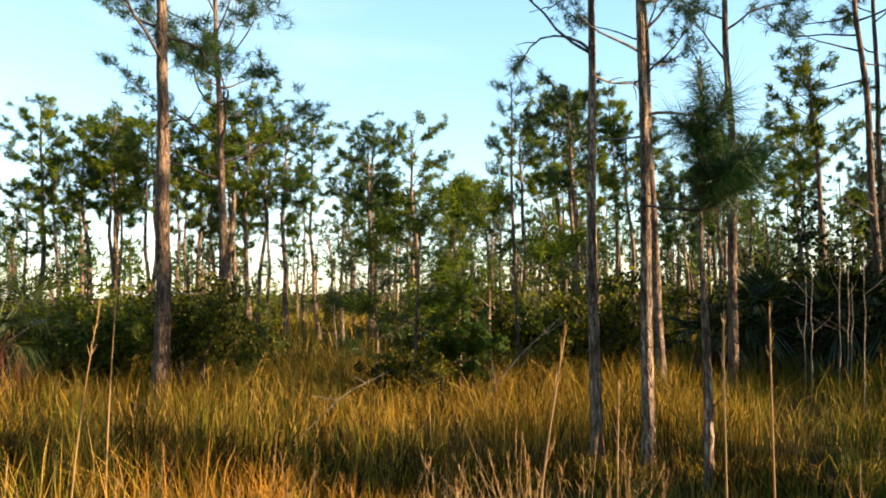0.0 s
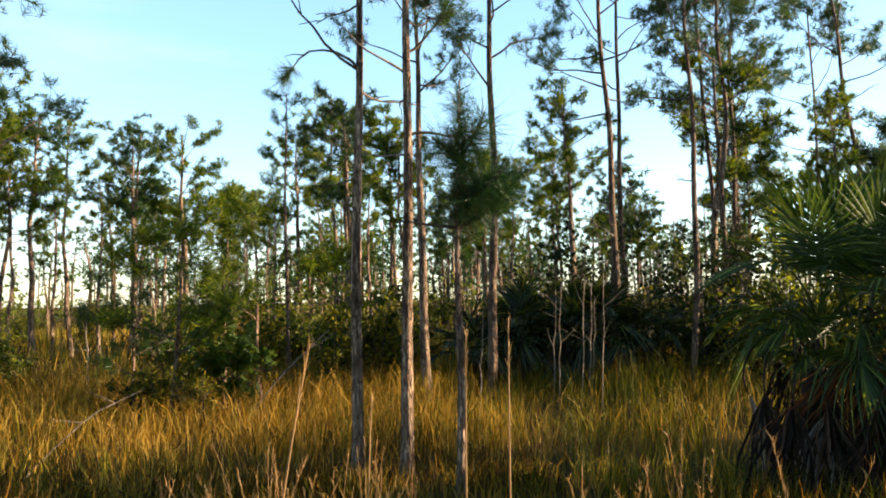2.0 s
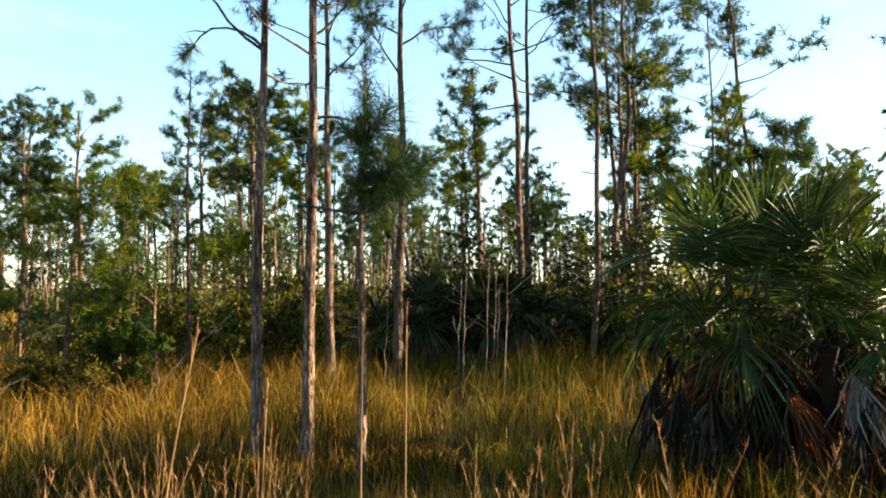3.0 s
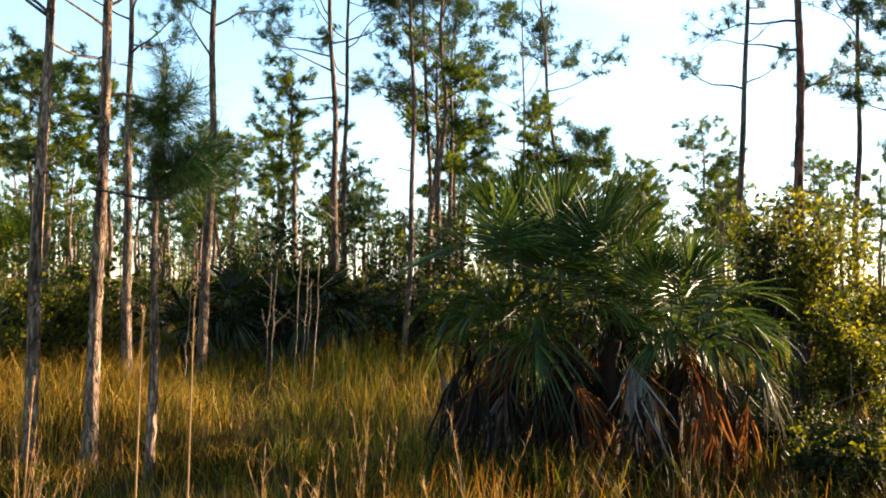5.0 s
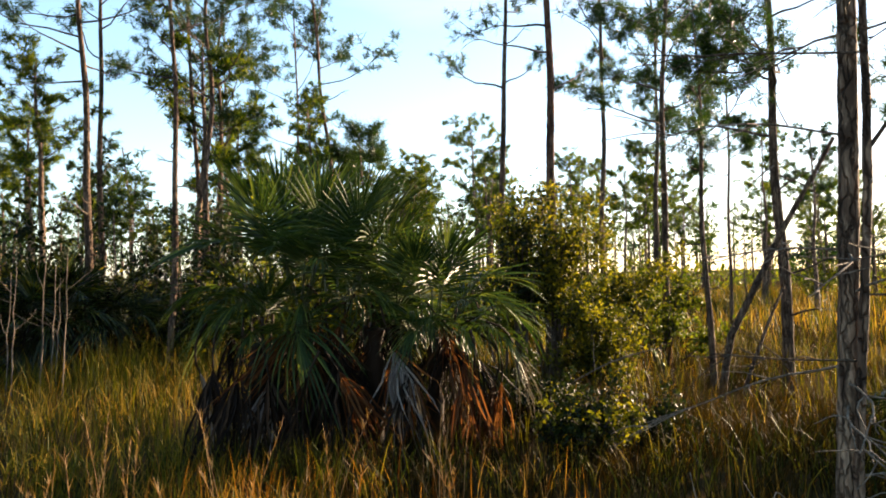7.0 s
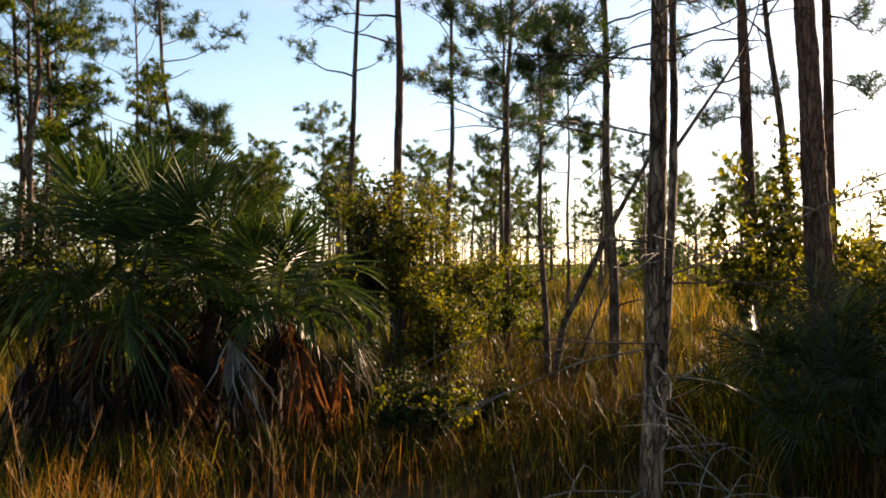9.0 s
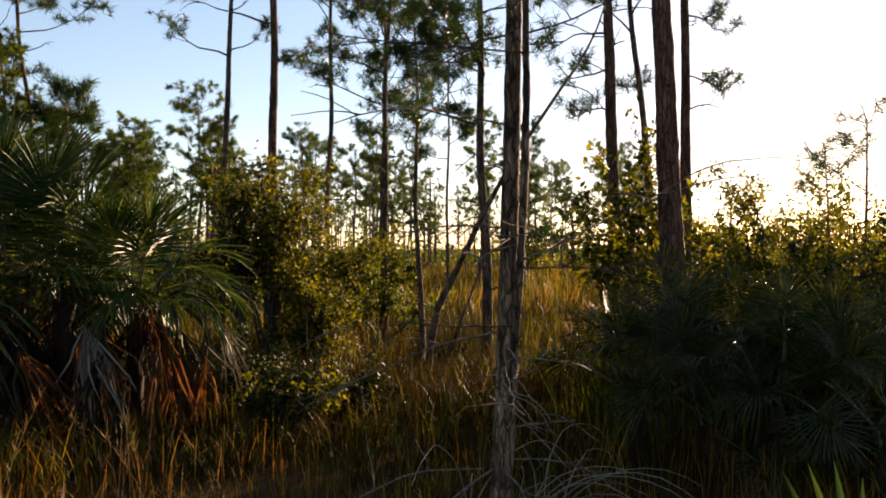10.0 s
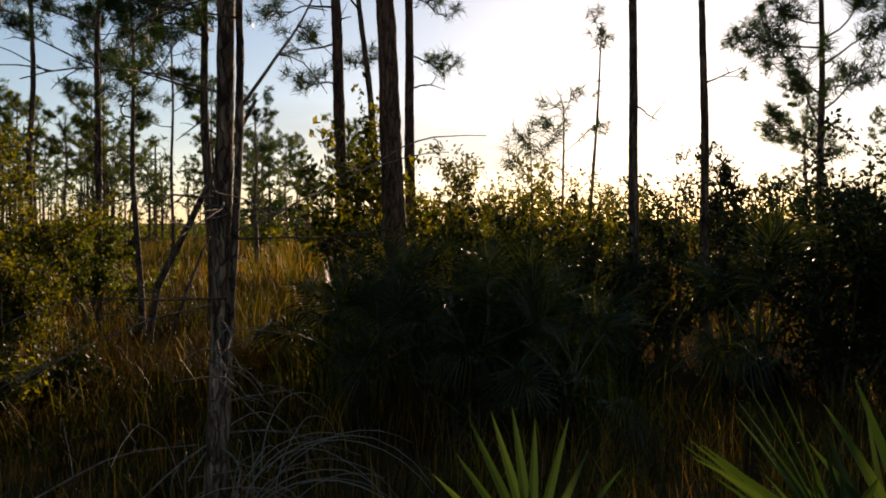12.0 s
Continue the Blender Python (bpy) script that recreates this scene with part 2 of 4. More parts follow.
def needles(g, p, d, size, count, width, rng, droop=0.15, back=0.75):
    """Bunches of needles at points p that look along d, set round the last stretch of the shoot like a bottle brush."""
    p, d, size = np.repeat(p, count, 0), np.repeat(unit(d), count, 0), np.repeat(size, count)
    m = len(p)
    side = unit(np.cross(d, rng.normal(size=(m, 3))))
    th = np.radians(rng.uniform(18, 112, m))[:, None]
    way = unit(d * np.cos(th) + side * np.sin(th) - np.array((0, 0, droop)))
    start = p - d * (rng.uniform(0, back, m) * size)[:, None]
    ln = (size * rng.uniform(0.55, 1.0, m))[:, None]
    across = unit(np.cross(way, rng.normal(size=(m, 3)))) * width / 2
    v = np.stack([start - across, start + across, start + way * ln], 1)
    g.add(v.reshape(-1, 3), np.arange(3 * m).reshape(-1, 3))


def blades(g, base, azimuth, height, lean, width, rng, levels=(0, 0.4, 0.75, 1.0)):
    """Grass blades that bend over towards azimuth by lean times their height."""
    m, k = len(base), len(levels)
    s = np.asarray(levels)
    out = np.stack([np.cos(azimuth), np.sin(azimuth), np.zeros(m)], 1)
    face = azimuth + rng.uniform(-1.2, 1.2, m) + math.pi / 2
    across = np.stack([np.cos(face), np.sin(face), np.zeros(m)], 1)
    w = width[:, None] * np.interp(s, (0, 0.5, 1), (0.8, 1.0, 0.08))[None]
    mid = base[:, None] + out[:, None] * (height * lean)[:, None, None] * (s ** 2)[None, :, None]
    mid[..., 2] += height[:, None] * (s - 0.38 * np.minimum(lean, 1.3)[:, None] * s ** 2.4)
    off = across[:, None] * w[..., None] / 2
    v = np.stack([mid - off, mid + off], 2).reshape(-1, 3)
    i, j = np.meshgrid(np.arange(m) * 2 * k, np.arange(k - 1) * 2, indexing="ij")
    q = (i + j).reshape(-1)
    g.add(v, np.stack([q, q + 1, q + 3, q + 2], 1))


def leaves(g, p, size, rng, long=1.9, up=0.25):
    """Single pointed leaves, folded along the midrib, turned every way."""
    m = len(p)
    d = unit(rng.normal(size=(m, 3)) + np.array((0, 0, up)))
    a = unit(np.cross(d, rng.normal(size=(m, 3))))
    n = np.cross(d, a)
    size = size[:, None]
    tip, mid = p + d * size * long / 2, p
    foot = p - d * size * long / 2
    l, r = mid + a * size / 2 + n * size * 0.12, mid - a * size / 2 + n * size * 0.12
    v = np.stack([foot, l, tip, r], 1).reshape(-1, 3)
    i = np.arange(m) * 4
    g.add(v, np.r_[np.stack([i, i + 1, i + 2], 1), np.stack([i, i + 2, i + 3], 1)])


# ---- kinds of things ----
def curve3(start, azimuth, length, rise, lift, n, rng, wobble=0.05):
    """Points of a limb: leaves at the angle rise (degrees) and turns by lift degrees towards its tip."""
    pts, a, e = [np.array(start, float)], azimuth, radians(rise)
    for k in range(n):
        e += radians(lift) / n + rng.normal() * wobble
        a += rng.normal() * wobble * 2
        pts.append(pts[-1] + length / n * np.array((math.cos(a) * math.cos(e), math.sin(a) * math.cos(e), math.sin(e))))
    return np.array(pts)


def pine(x, y, height, radius, lean=(0, 0), crown=0.55, limbs=14, reach=1.7, tuft=0.24, count=70, width=0.007, seed=1,
         needle=None, skin=None, bend=0.05, twigs=5, bare=3, label="", group="pines", sides=10, detail=True, lift=35, top_tuft=1.0, own=(), cluster=3, round_head=False, clump=0.1):
    """A slash pine: plated trunk, limbs that sweep upward, tufts of long needles at the twig ends, a few bare dead limbs below."""
    rng = np.random.default_rng(seed)
    tree = new("pine_tree")
    tree.location = (x, y, 0)
    tagged(tree, label or "tall slender pine with plated grey-brown bark and sparse tufted crown", "pine tree", group)
    zs = np.r_[-0.15, 0.0, np.arange(0.12, height, 0.12 if detail else 0.9), height]
    ph = rng.uniform(0, 6.28, 4)
    wav = lambda z: bend * np.stack([np.sin(z * 0.75 + ph[0]) - math.sin(ph[0]) + 0.4 * np.sin(z * 1.9 + ph[1]) - 0.4 * math.sin(ph[1]),  # noqa: E731
                                     np.sin(z * 0.7 + ph[2]) - math.sin(ph[2]) + 0.4 * np.sin(z * 2.1 + ph[3]) - 0.4 * math.sin(ph[3])], -1)
    core = np.c_[np.asarray(lean) * zs[:, None] + wav(zs), zs]
    rad = radius * (1.06 - 0.82 * (zs / height).clip(0, 1) ** 1.15) * (1 + 0.35 * np.exp(-zs.clip(0) / 0.18))
    g = Geo()
    tube(g, core, rad, sides, 0.05 if detail else 0, rng)
    part("trunk", g, skin or BARK, tree)
    spot = lambda z: np.array([np.interp(z, zs, core[:, q]) for q in range(3)])  # noqa: E731
    wide = lambda z: float(np.interp(z, zs, rad))  # noqa: E731
    P, D, S = [], [], []
    wood = Geo()

    def limb(z, az, length, rise, lift_by, dead=False):
        g1 = Geo() if detail else wood
        pts = curve3(spot(z), az, length, rise, lift_by, 7, rng, 0.14)
        r0 = min(wide(z) * 0.45, 0.008 + 0.01 * length)
        if detail:
            tube(g1, pts, np.linspace(r0, 0.005, 8), 6)
        else:
            tube(g1, pts[[0, 2, 4, 7]], np.linspace(r0, 0.008, 4), 3)
        for _ in range(2 if dead else twigs + int(length * (2 if detail else 1.6))):
            f = rng.uniform(0.5 if detail and length > 0.8 else 0.3, 1.0)
            q = np.array([np.interp(f * 7, np.arange(8), pts[:, c]) for c in range(3)])
            taz = az + rng.choice((-1, 1)) * rng.uniform(0.4, 1.2)
            tl = rng.uniform(0.18, 0.42) * (0.5 + 0.5 * length)
            tp = curve3(q, taz, tl, rng.uniform(-5, 40), rng.uniform(0, 45) if not dead else -20, 4, rng, 0.12)
            if detail:
                tube(g1, tp, np.linspace(0.007, 0.0035, 5), 4)
            elif rng.random() < 0.35:
                tube(g1, tp[::4], (0.012, 0.006), 3)
            if not dead:
                P.append(tp[-1]), D.append(tp[-1] - tp[-2]), S.append(tuft * rng.uniform(0.75, 1.15))
                for _ in range(cluster):
                    P.append(tp[-1] + rng.normal(size=3) * np.array((1, 1, 0.45)) * clump), D.append(unit(tp[-1] - tp[-2]) * 0.7 + rng.normal(size=3) * 0.45 + np.array((0, 0, 0.7))), S.append(tuft * rng.uniform(0.6, 0.95))
                if rng.random() < 0.4:
                    P.append(tp[-3]), D.append(tp[-3] - tp[-4] + rng.normal(size=3) * 0.05), S.append(tuft * 0.8)
        if not dead or dead == 2:
            for _ in range(9 if dead else 1):
                P.append(pts[-1]), D.append(pts[-1] - pts[-2]), S.append(tuft * (1.3 if dead else 1.0))
        if detail:
            part("limb", g1, GREY_TWIG if dead and rng.random() < 0.4 else TWIG, tree, "bare dead limb" if dead else "")

    az = rng.uniform(0, 6.28)
    for k in range(limbs):
        f = (k + rng.uniform(0, 0.8)) / limbs
        z = height * (crown + (1 - crown) * (f ** 0.9) * 0.97)
        az += 2.4 + rng.normal() * 0.4
        length = reach * (0.45 + 0.75 * math.sin(math.pi * min(1, 0.28 + 0.72 * f))) * rng.uniform(0.65, 1.1)
        if round_head:
            length = reach * (0.35 + 0.65 * math.sqrt(max(0.0, 1 - ((f - 0.5) / 0.62) ** 2))) * rng.uniform(0.75, 1.1)
        if round_head:
            z *= 1 - 0.035 * f
        limb(z, az, max(length, 0.25), rng.uniform(0, 25) + (20 if round_head else 35) * f, lift * rng.uniform(0.3, 1.2))
    for z, laz, length, rise, turn, dead in own:
        limb(z, laz, length, rise, turn, dead)
    for k in range(bare):
        limb(height * rng.uniform(max(0.12, crown - 0.3), crown), rng.uniform(0, 6.28), reach * rng.uniform(0.25, 0.6), rng.uniform(-10, 25), rng.uniform(-30, 30), True)
    P.append(spot(height)), D.append(np.array((0, 0, 1.0))), S.append(tuft * 1.2 * top_tuft)
    P.append(spot(height - 0.15)), D.append(np.array((0.2, 0, 1.0))), S.append(tuft * top_tuft)
    g = Geo()
    needles(g, np.array(P), np.array(D), np.array(S), count, width * (1.15 if detail else 1.0), rng)
    part("crown", g, needle or NEEDLE, tree)
    if not detail:
        tagged(part("branchwork", wood, TWIG, tree), kind="stuff")
    return tree


def frond_geo(rise, seed, size=0.75, stalk=0.8, spread=250, segs=34, dead=False, wide=0.042, limp=0.0, fuse=0.4):
    """One fan leaf that starts at the origin, heads for +x at the angle rise, and hangs with its weight: the stalk and the blade."""
    rng = np.random.default_rng(seed)
    bow = -22 if not dead else -12 if rise < -65 else -75
    st = curve3((0, 0, 0), 0, stalk, rise + 15, bow, 6, rng, 0.02)
    gs = Geo()
    tube(gs, st, np.linspace(0.016, 0.008, 7), 5)
    hub, fwd = st[-1], unit(st[-1] - st[-2])
    rib = curve3(hub, math.atan2(fwd[1], fwd[0]), 0.4 * size, math.degrees(math.asin(fwd[2])), -25 if rise > 65 or dead or limp else -62, 6, rng, 0.0)
    right = unit(np.cross(fwd, (0, 0, 1.0)) if abs(fwd[2]) < 0.97 else np.array((0, -1.0, 0)))
    up = np.cross(right, fwd)
    g = Geo()
    s = np.array((0.0, fuse / 2, fuse, fuse + 0.35 * (1 - fuse), fuse + 0.72 * (1 - fuse), 1.0))
    # the segments are joined into one pleated blade as far as fuse, then part into hanging tips
    joined = np.array((0.0, 0.5, 1.0, 0.85, 0.48, 0.05))
    pitch = radians(spread) / segs
    for k in range(segs):
        f = (k + 0.5) / segs * 2 - 1
        a = radians(spread / 2 * f)
        ln = size * (1 - 0.3 * abs(f) ** 2.2) * rng.uniform(0.9, 1.05)
        root = hub
        if not dead:
            along = 6 * (1 - abs(f)) ** 1.2
            root = np.array([np.interp(along, np.arange(7), rib[:, c]) for c in range(3)])
            q = int(min(5, along))
            d = unit(rib[q + 1] - rib[q]) * math.cos(a) + right * math.sin(a) + up * (0.22 * abs(f) + rng.normal() * 0.03)
            ln *= 0.66 + 0.34 * abs(f)
            sag = (limp + 0.05 + 0.34 * min(1, max(0, 1 - rise / 80))) * rng.uniform(0.3, 1.7)
        else:
            d = fwd * math.cos(a) + right * math.sin(a) + up * (0.3 * abs(f) + rng.normal() * 0.12)
            ln *= rng.uniform(0.6, 1.1)
            d = unit(unit(d) + np.array((0, 0, -0.8)))
            sag = 0.3 * rng.uniform(0.3, 1.7)
        d = unit(d)
        pts = root + d * (s * ln)[:, None]
        pts[:, 2] -= sag * ln * (np.clip(s - 0.35, 0, 1) / 0.65) ** 2 * (1.3 - 0.6 * d[2])
        if dead:
            pts += rng.normal(size=3) * np.array((0.12, 0.12, 0.04)) * s[:, None] ** 1.5 + rng.normal(size=(6, 3)) * np.array((0.03, 0.03, 0.02)) * s[:, None]
        w = np.maximum(wide, 1.15 * pitch * ln * fuse) * joined
        ac = unit(np.cross(d, up)) * w[:, None] / 2
        fold = up * (w * 0.32)[:, None]
        v = np.stack([pts - ac + fold, pts, pts + ac + fold], 1).reshape(-1, 3)
        q = ((np.arange(5) * 3)[:, None] + np.array((0, 1))[None]).ravel()
        g.add(v, np.stack([q, q + 1, q + 4, q + 3], 1))
    return gs, g


FRONDS = {}


def frond(parent, origin, azimuth, rise, size, kind, rng, label="", mess=0.12):
    """Hangs one fan leaf on a palm; leaves of like angle share a mesh."""
    dead = kind not in ("green", "dim", "saw", "broad")
    step = int(round(rise / 15.0)) * 15
    key = (step, kind, int(rng.integers(3)), stalk_of(kind, step))
    if key not in FRONDS:
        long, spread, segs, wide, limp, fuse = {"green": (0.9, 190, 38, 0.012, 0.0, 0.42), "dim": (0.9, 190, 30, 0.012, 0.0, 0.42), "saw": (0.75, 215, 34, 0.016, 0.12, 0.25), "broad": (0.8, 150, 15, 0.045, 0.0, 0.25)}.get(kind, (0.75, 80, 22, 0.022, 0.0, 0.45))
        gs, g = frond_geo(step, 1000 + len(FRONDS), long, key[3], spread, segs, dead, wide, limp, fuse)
        mat = {"green": PALM, "broad": PALM, "saw": PALM_SHADED, "dim": PALM_SHADED, "brown": PALM_DEAD, "grey": PALM_GREY, "rust": PALM_RUST}[kind]
        FRONDS[key] = gs.mesh("stalk", PALM_STALK if not dead else PALM_DEAD), g.mesh("frond", mat, False)
    stalk, blade = FRONDS[key]
    leaf = part("frond", blade, None, parent, label)
    leaf.matrix_basis = Matrix.LocRotScale(origin, Euler((rng.normal() * mess, rng.normal() * mess * 0.7, azimuth)), (size,) * 3)
    part("stalk", stalk, None, leaf)


def stalk_of(kind, step):
    """Length of a leaf's bare stalk."""
    return 0.5 if kind in ("green", "dim") else 0.3 if kind == "broad" else 0.75 if kind == "saw" else 0.22 if step < -65 else 0.5


def palm(x, y, crowns, seed, label, size=1.0, group="palms", least=8, extra=(), leaf="green", mess=0.12):
    """A clump of young cabbage palms: for each crown its offset, height and numbers of green and dead leaves."""
    rng = np.random.default_rng(seed)
    clump = new("palm_clump")
    clump.location = (x, y, 0)
    tagged(clump, label, "palm", group)
    for cx, cy, cz, green, dead, *own in crowns:
        grow, low = own or (1.0, least)
        g = Geo()
        zz = np.linspace(-0.1, cz - 0.15, 9)
        tube(g, np.c_[np.full(9, cx), np.full(9, cy), zz], 0.07 * size + 0.02 * np.sin(zz * 17), 10, 0.15, rng)
        part("stem", g, PALM_DEAD, clump, "short stem wrapped in old leaf bases")
        for k in range(green):
            f = (k + 0.5) / green
            rise = 86 - (86 - low) * f ** 1.35 + rng.normal() * 7
            frond(clump, (cx + rng.normal() * 0.05, cy + rng.normal() * 0.05, cz - 0.3 * f * size + rng.normal() * 0.04), k * 2.4 + rng.normal() * 0.3, rise, size * grow * rng.uniform(0.85, 1.1), leaf, rng, mess=mess)
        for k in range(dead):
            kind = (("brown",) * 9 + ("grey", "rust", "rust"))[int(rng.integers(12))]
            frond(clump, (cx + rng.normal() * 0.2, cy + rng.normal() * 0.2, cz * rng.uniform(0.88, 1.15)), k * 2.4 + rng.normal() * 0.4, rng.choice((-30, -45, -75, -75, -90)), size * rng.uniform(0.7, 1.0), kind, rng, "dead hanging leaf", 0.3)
    for ox, oy, oz, az, rise, kind, big in extra:
        frond(clump, (ox, oy, oz), az, rise, big, kind, rng, "" if kind == "green" else "dead hanging leaf")
    return clump


def shrub(x, y, height, spread, count, leaf, material, seed, label, category="shrub", stems=9, group="", name="shrub", fill=0.35, long=1.9, shoots=8, jitter=0.035, sprawl=1.0):
    """A bush of many thin stems from one foot, each with side shoots and single leaves in loose sprays."""
    rng = np.random.default_rng(seed)
    bush = new(name)
    bush.location = (x, y, 0)
    tagged(bush, label, category, group)
    g, pts = Geo(), []
    for k in range(stems):
        az = k * 2.4 + rng.normal() * 0.5
        tilt = rng.uniform(0, 1) ** 0.7 * math.atan2(spread, height)
        ln = height * rng.uniform(0.7, 1.05)
        s = curve3((rng.normal() * 0.08, rng.normal() * 0.08, -0.05), az, ln, 90 - math.degrees(tilt), rng.uniform(-25, 15), 8, rng, 0.06)
        tube(g, s[::2], np.linspace(0.012 + 0.006 * height, 0.004, 5), 4)
        for q in range(shoots):
            f = rng.uniform(fill, 1.0)
            o = np.array([np.interp(f * 8, np.arange(9), s[:, c]) for c in range(3)])
            b = curve3(o, az + rng.normal() * 1.6, ln * sprawl * rng.uniform(0.14, 0.5), rng.uniform(5, 75), rng.uniform(-40, 15), 4, rng, 0.12)
            tube(g, b[::2], (0.006, 0.0045, 0.003), 3)
            pts.append(b[1:] + (b[:-1] - b[1:]) * rng.uniform(0, 1, (4, 1)))
            pts.append(b[-1:])
    pts = np.concatenate(pts)
    tagged(part("stemwork", g, TWIG, bush), kind="stuff")
    pick = pts[rng.integers(len(pts), size=count)] + rng.normal(size=(count, 3)) * jitter * (0.6 + 0.4 * height)
    pick[:, 2] = np.abs(pick[:, 2]) + 0.02
    g = Geo()
    leaves(g, pick, leaf * rng.uniform(0.6, 1.25, count), rng, long)
    part("foliage", g, material, bush, smooth=False)
    return bush


# ---- ground ----
def rolling(x, y):
    return 0.05 * np.sin(x * 0.31 + 1.0) * np.cos(y * 0.27) + 0.03 * np.sin(x * 0.9 + y * 0.7)


def build_ground():
    near = np.linspace(-40, 40, 81)
    line = np.r_[-2500, -900, -300, -120, -60, near, 60, 120, 300, 900, 2500]
    gx, gy = np.meshgrid(line, line, indexing="ij")
    z = rolling(gx, gy) * (np.hypot(gx, gy) < 39) - 0.02
    k = len(line)
    i, j = np.meshgrid(np.arange(k - 1), np.arange(k - 1), indexing="ij")
    q = (i * k + j).ravel()
    g = Geo()
    g.add(np.stack([gx, gy, z], -1).reshape(-1, 3), np.stack([q, q + k, q + k + 1, q + 1], 1))
    tagged(new("ground", g.mesh("ground", SOIL)), "flat damp forest ground with dead grass litter", "ground", kind="structure")


build_ground()
EYE_SPOT = np.array((0.45, -0.25))


def scatter(rng, count, r0, r1, a0=-128.0, a1=48.0):
    """Even points on a ring sector around the viewpoint; angles from +y, minus to the right."""
    a = np.radians(rng.uniform(a0, a1, count))
    r = np.sqrt(rng.uniform(r0 * r0, r1 * r1, count))
    return np.stack([EYE_SPOT[0] - np.sin(a) * r, EYE_SPOT[1] + np.cos(a) * r], 1), np.degrees(a), r


def tufted(rng, count, r0, r1, per, spread, a0=-128.0, a1=48.0):
    """Blade feet gathered into tussocks."""
    c, _, _ = scatter(rng, max(1, count // per), r0, r1, a0, a1)
    p = np.repeat(c, per, 0) + rng.normal(size=(len(c) * per, 2)) * spread
    d = np.hypot(p[:, 0] - EYE_SPOT[0], p[:, 1] - EYE_SPOT[1])
    return p[d > 1.5]


def grass(name, label, material, count, r0, r1, per, spread, height, width, seed, levels, lean=(0.1, 0.6), a0=-128.0, a1=48.0, keep=None):
    rng = np.random.default_rng(seed)
    p = tufted(rng, count, r0, r1, per, spread, a0, a1)
    if keep is not None:
        p = p[keep(p[:, 0], p[:, 1], rng)]
    m = len(p)
    base = np.c_[p, rolling(p[:, 0], p[:, 1]) - 0.03]
    patch = 0.85 + 0.25 * np.sin(p[:, 0] * 1.3 + np.sin(p[:, 1] * 0.9) * 2) * np.cos(p[:, 1] * 1.1)
    h = height * patch * rng.uniform(0.45, 1.25, m) * np.interp(np.hypot(p[:, 0] - EYE_SPOT[0], p[:, 1] - EYE_SPOT[1]), (5.5, 11), (0.9, 1.45))
    # the grass stays low in the worn ground before the young pines, the palms and the thicket
    away = np.hypot(p[:, 0] - EYE_SPOT[0], p[:, 1] - EYE_SPOT[1])
    turn = np.degrees(np.arctan2(p[:, 0] - EYE_SPOT[0], p[:, 1] - EYE_SPOT[1]))
    h *= np.where(away < 5.5, np.interp(turn, (-25, -5, 5, 20, 40), (0.95, 0.85, 0.62, 0.62, 0.68)), np.where(away < 8.2, np.interp(turn, (-10, 3, 20, 34), (1.0, 0.5, 0.55, 0.9)), 1.0))
    g = Geo()
    blades(g, base, rng.uniform(0, 6.28, m), h, rng.uniform(*lean, m), width * rng.uniform(0.6, 1.4, m), rng, levels)
    tagged(new(name, g.mesh(name, material)), label, "grass", kind="stuff")


def shy(x, y):
    """Grass thins on the dark thicket floor beside the path, partly to imitate shade."""
    a = np.degrees(np.arctan2(x - EYE_SPOT[0], y - EYE_SPOT[1]))
    r = np.hypot(x - EYE_SPOT[0], y - EYE_SPOT[1])
    return np.where(r < 9, np.interp(a, (30, 45), (1.0, 0.2)), np.interp(a, (54, 70), (1.0, 0.35)))


def gold_side(x, y, rng):
    """Straw grows thick on the open meadow, thin towards the shaded thicket."""
    s = np.sin(x * 0.55 + 0.6) + np.cos(y * 0.5 + x * 0.2)
    # less straw in two bands that stand in for the trees' shadow
    shade_bias = 0.3 * (x < 1.0) * np.exp(-((y - 8.2 - 0.3 * np.sin(x)) / 0.6) ** 2) + 0.35 * np.exp(-((y - 10.8) / 0.9) ** 2)
    return rng.random(len(x)) < np.clip(0.75 - shade_bias + 0.25 * s - 0.075 * x, 0.1, 1.0) * shy(x, y)


def rust_side(x, y, rng):
    """Rusty bunch grass stands in two patches before the path."""
    a = np.degrees(np.arctan2(x - EYE_SPOT[0], y - EYE_SPOT[1]))
    return rng.random(len(x)) < np.interp(a, (5, 20, 46, 56, 72, 80), (1.0, 0.35, 0.08, 0.12, 0.15, 0.1))


def green_side(x, y, rng):
    s = np.sin(x * 0.55 + 0.6) + np.cos(y * 0.5 + x * 0.2)
    # more green in the same shadow bands, less in the near rusty corner
    shade_bias = 0.3 * (x < 1.0) * np.exp(-((y - 8.2 - 0.3 * np.sin(x)) / 0.6) ** 2) + 0.3 * np.exp(-((y - 10.8) / 0.9) ** 2) - 0.42 * (y < 6.5) * (x < 1.2)
    return rng.random(len(x)) < np.clip(0.4 + shade_bias - 0.25 * s + 0.08 * x, 0.1, 1.0) * shy(x, y)


L4, L3, L2 = (0, 0.4, 0.75, 1.0), (0, 0.55, 1.0), (0, 1.0)
grass("straw_grass", "tall golden straw-coloured meadow grass", STRAW, 24000, 1.6, 6.0, 60, 0.1, 0.62, 0.0048, 11, L4, keep=gold_side)
grass("green_grass", "tall yellow-green wire grass blades", GREEN_GRASS, 40000, 1.6, 7.5, 60, 0.1, 0.62, 0.0065, 12, L4, (0.12, 0.75), keep=green_side)
grass("rusty_grass", "reddish-brown dry bunch grass", RUST_GRASS, 44000, 1.6, 6.0, 60, 0.09, 0.7, 0.005, 13, L4, (0.05, 0.45), keep=rust_side)
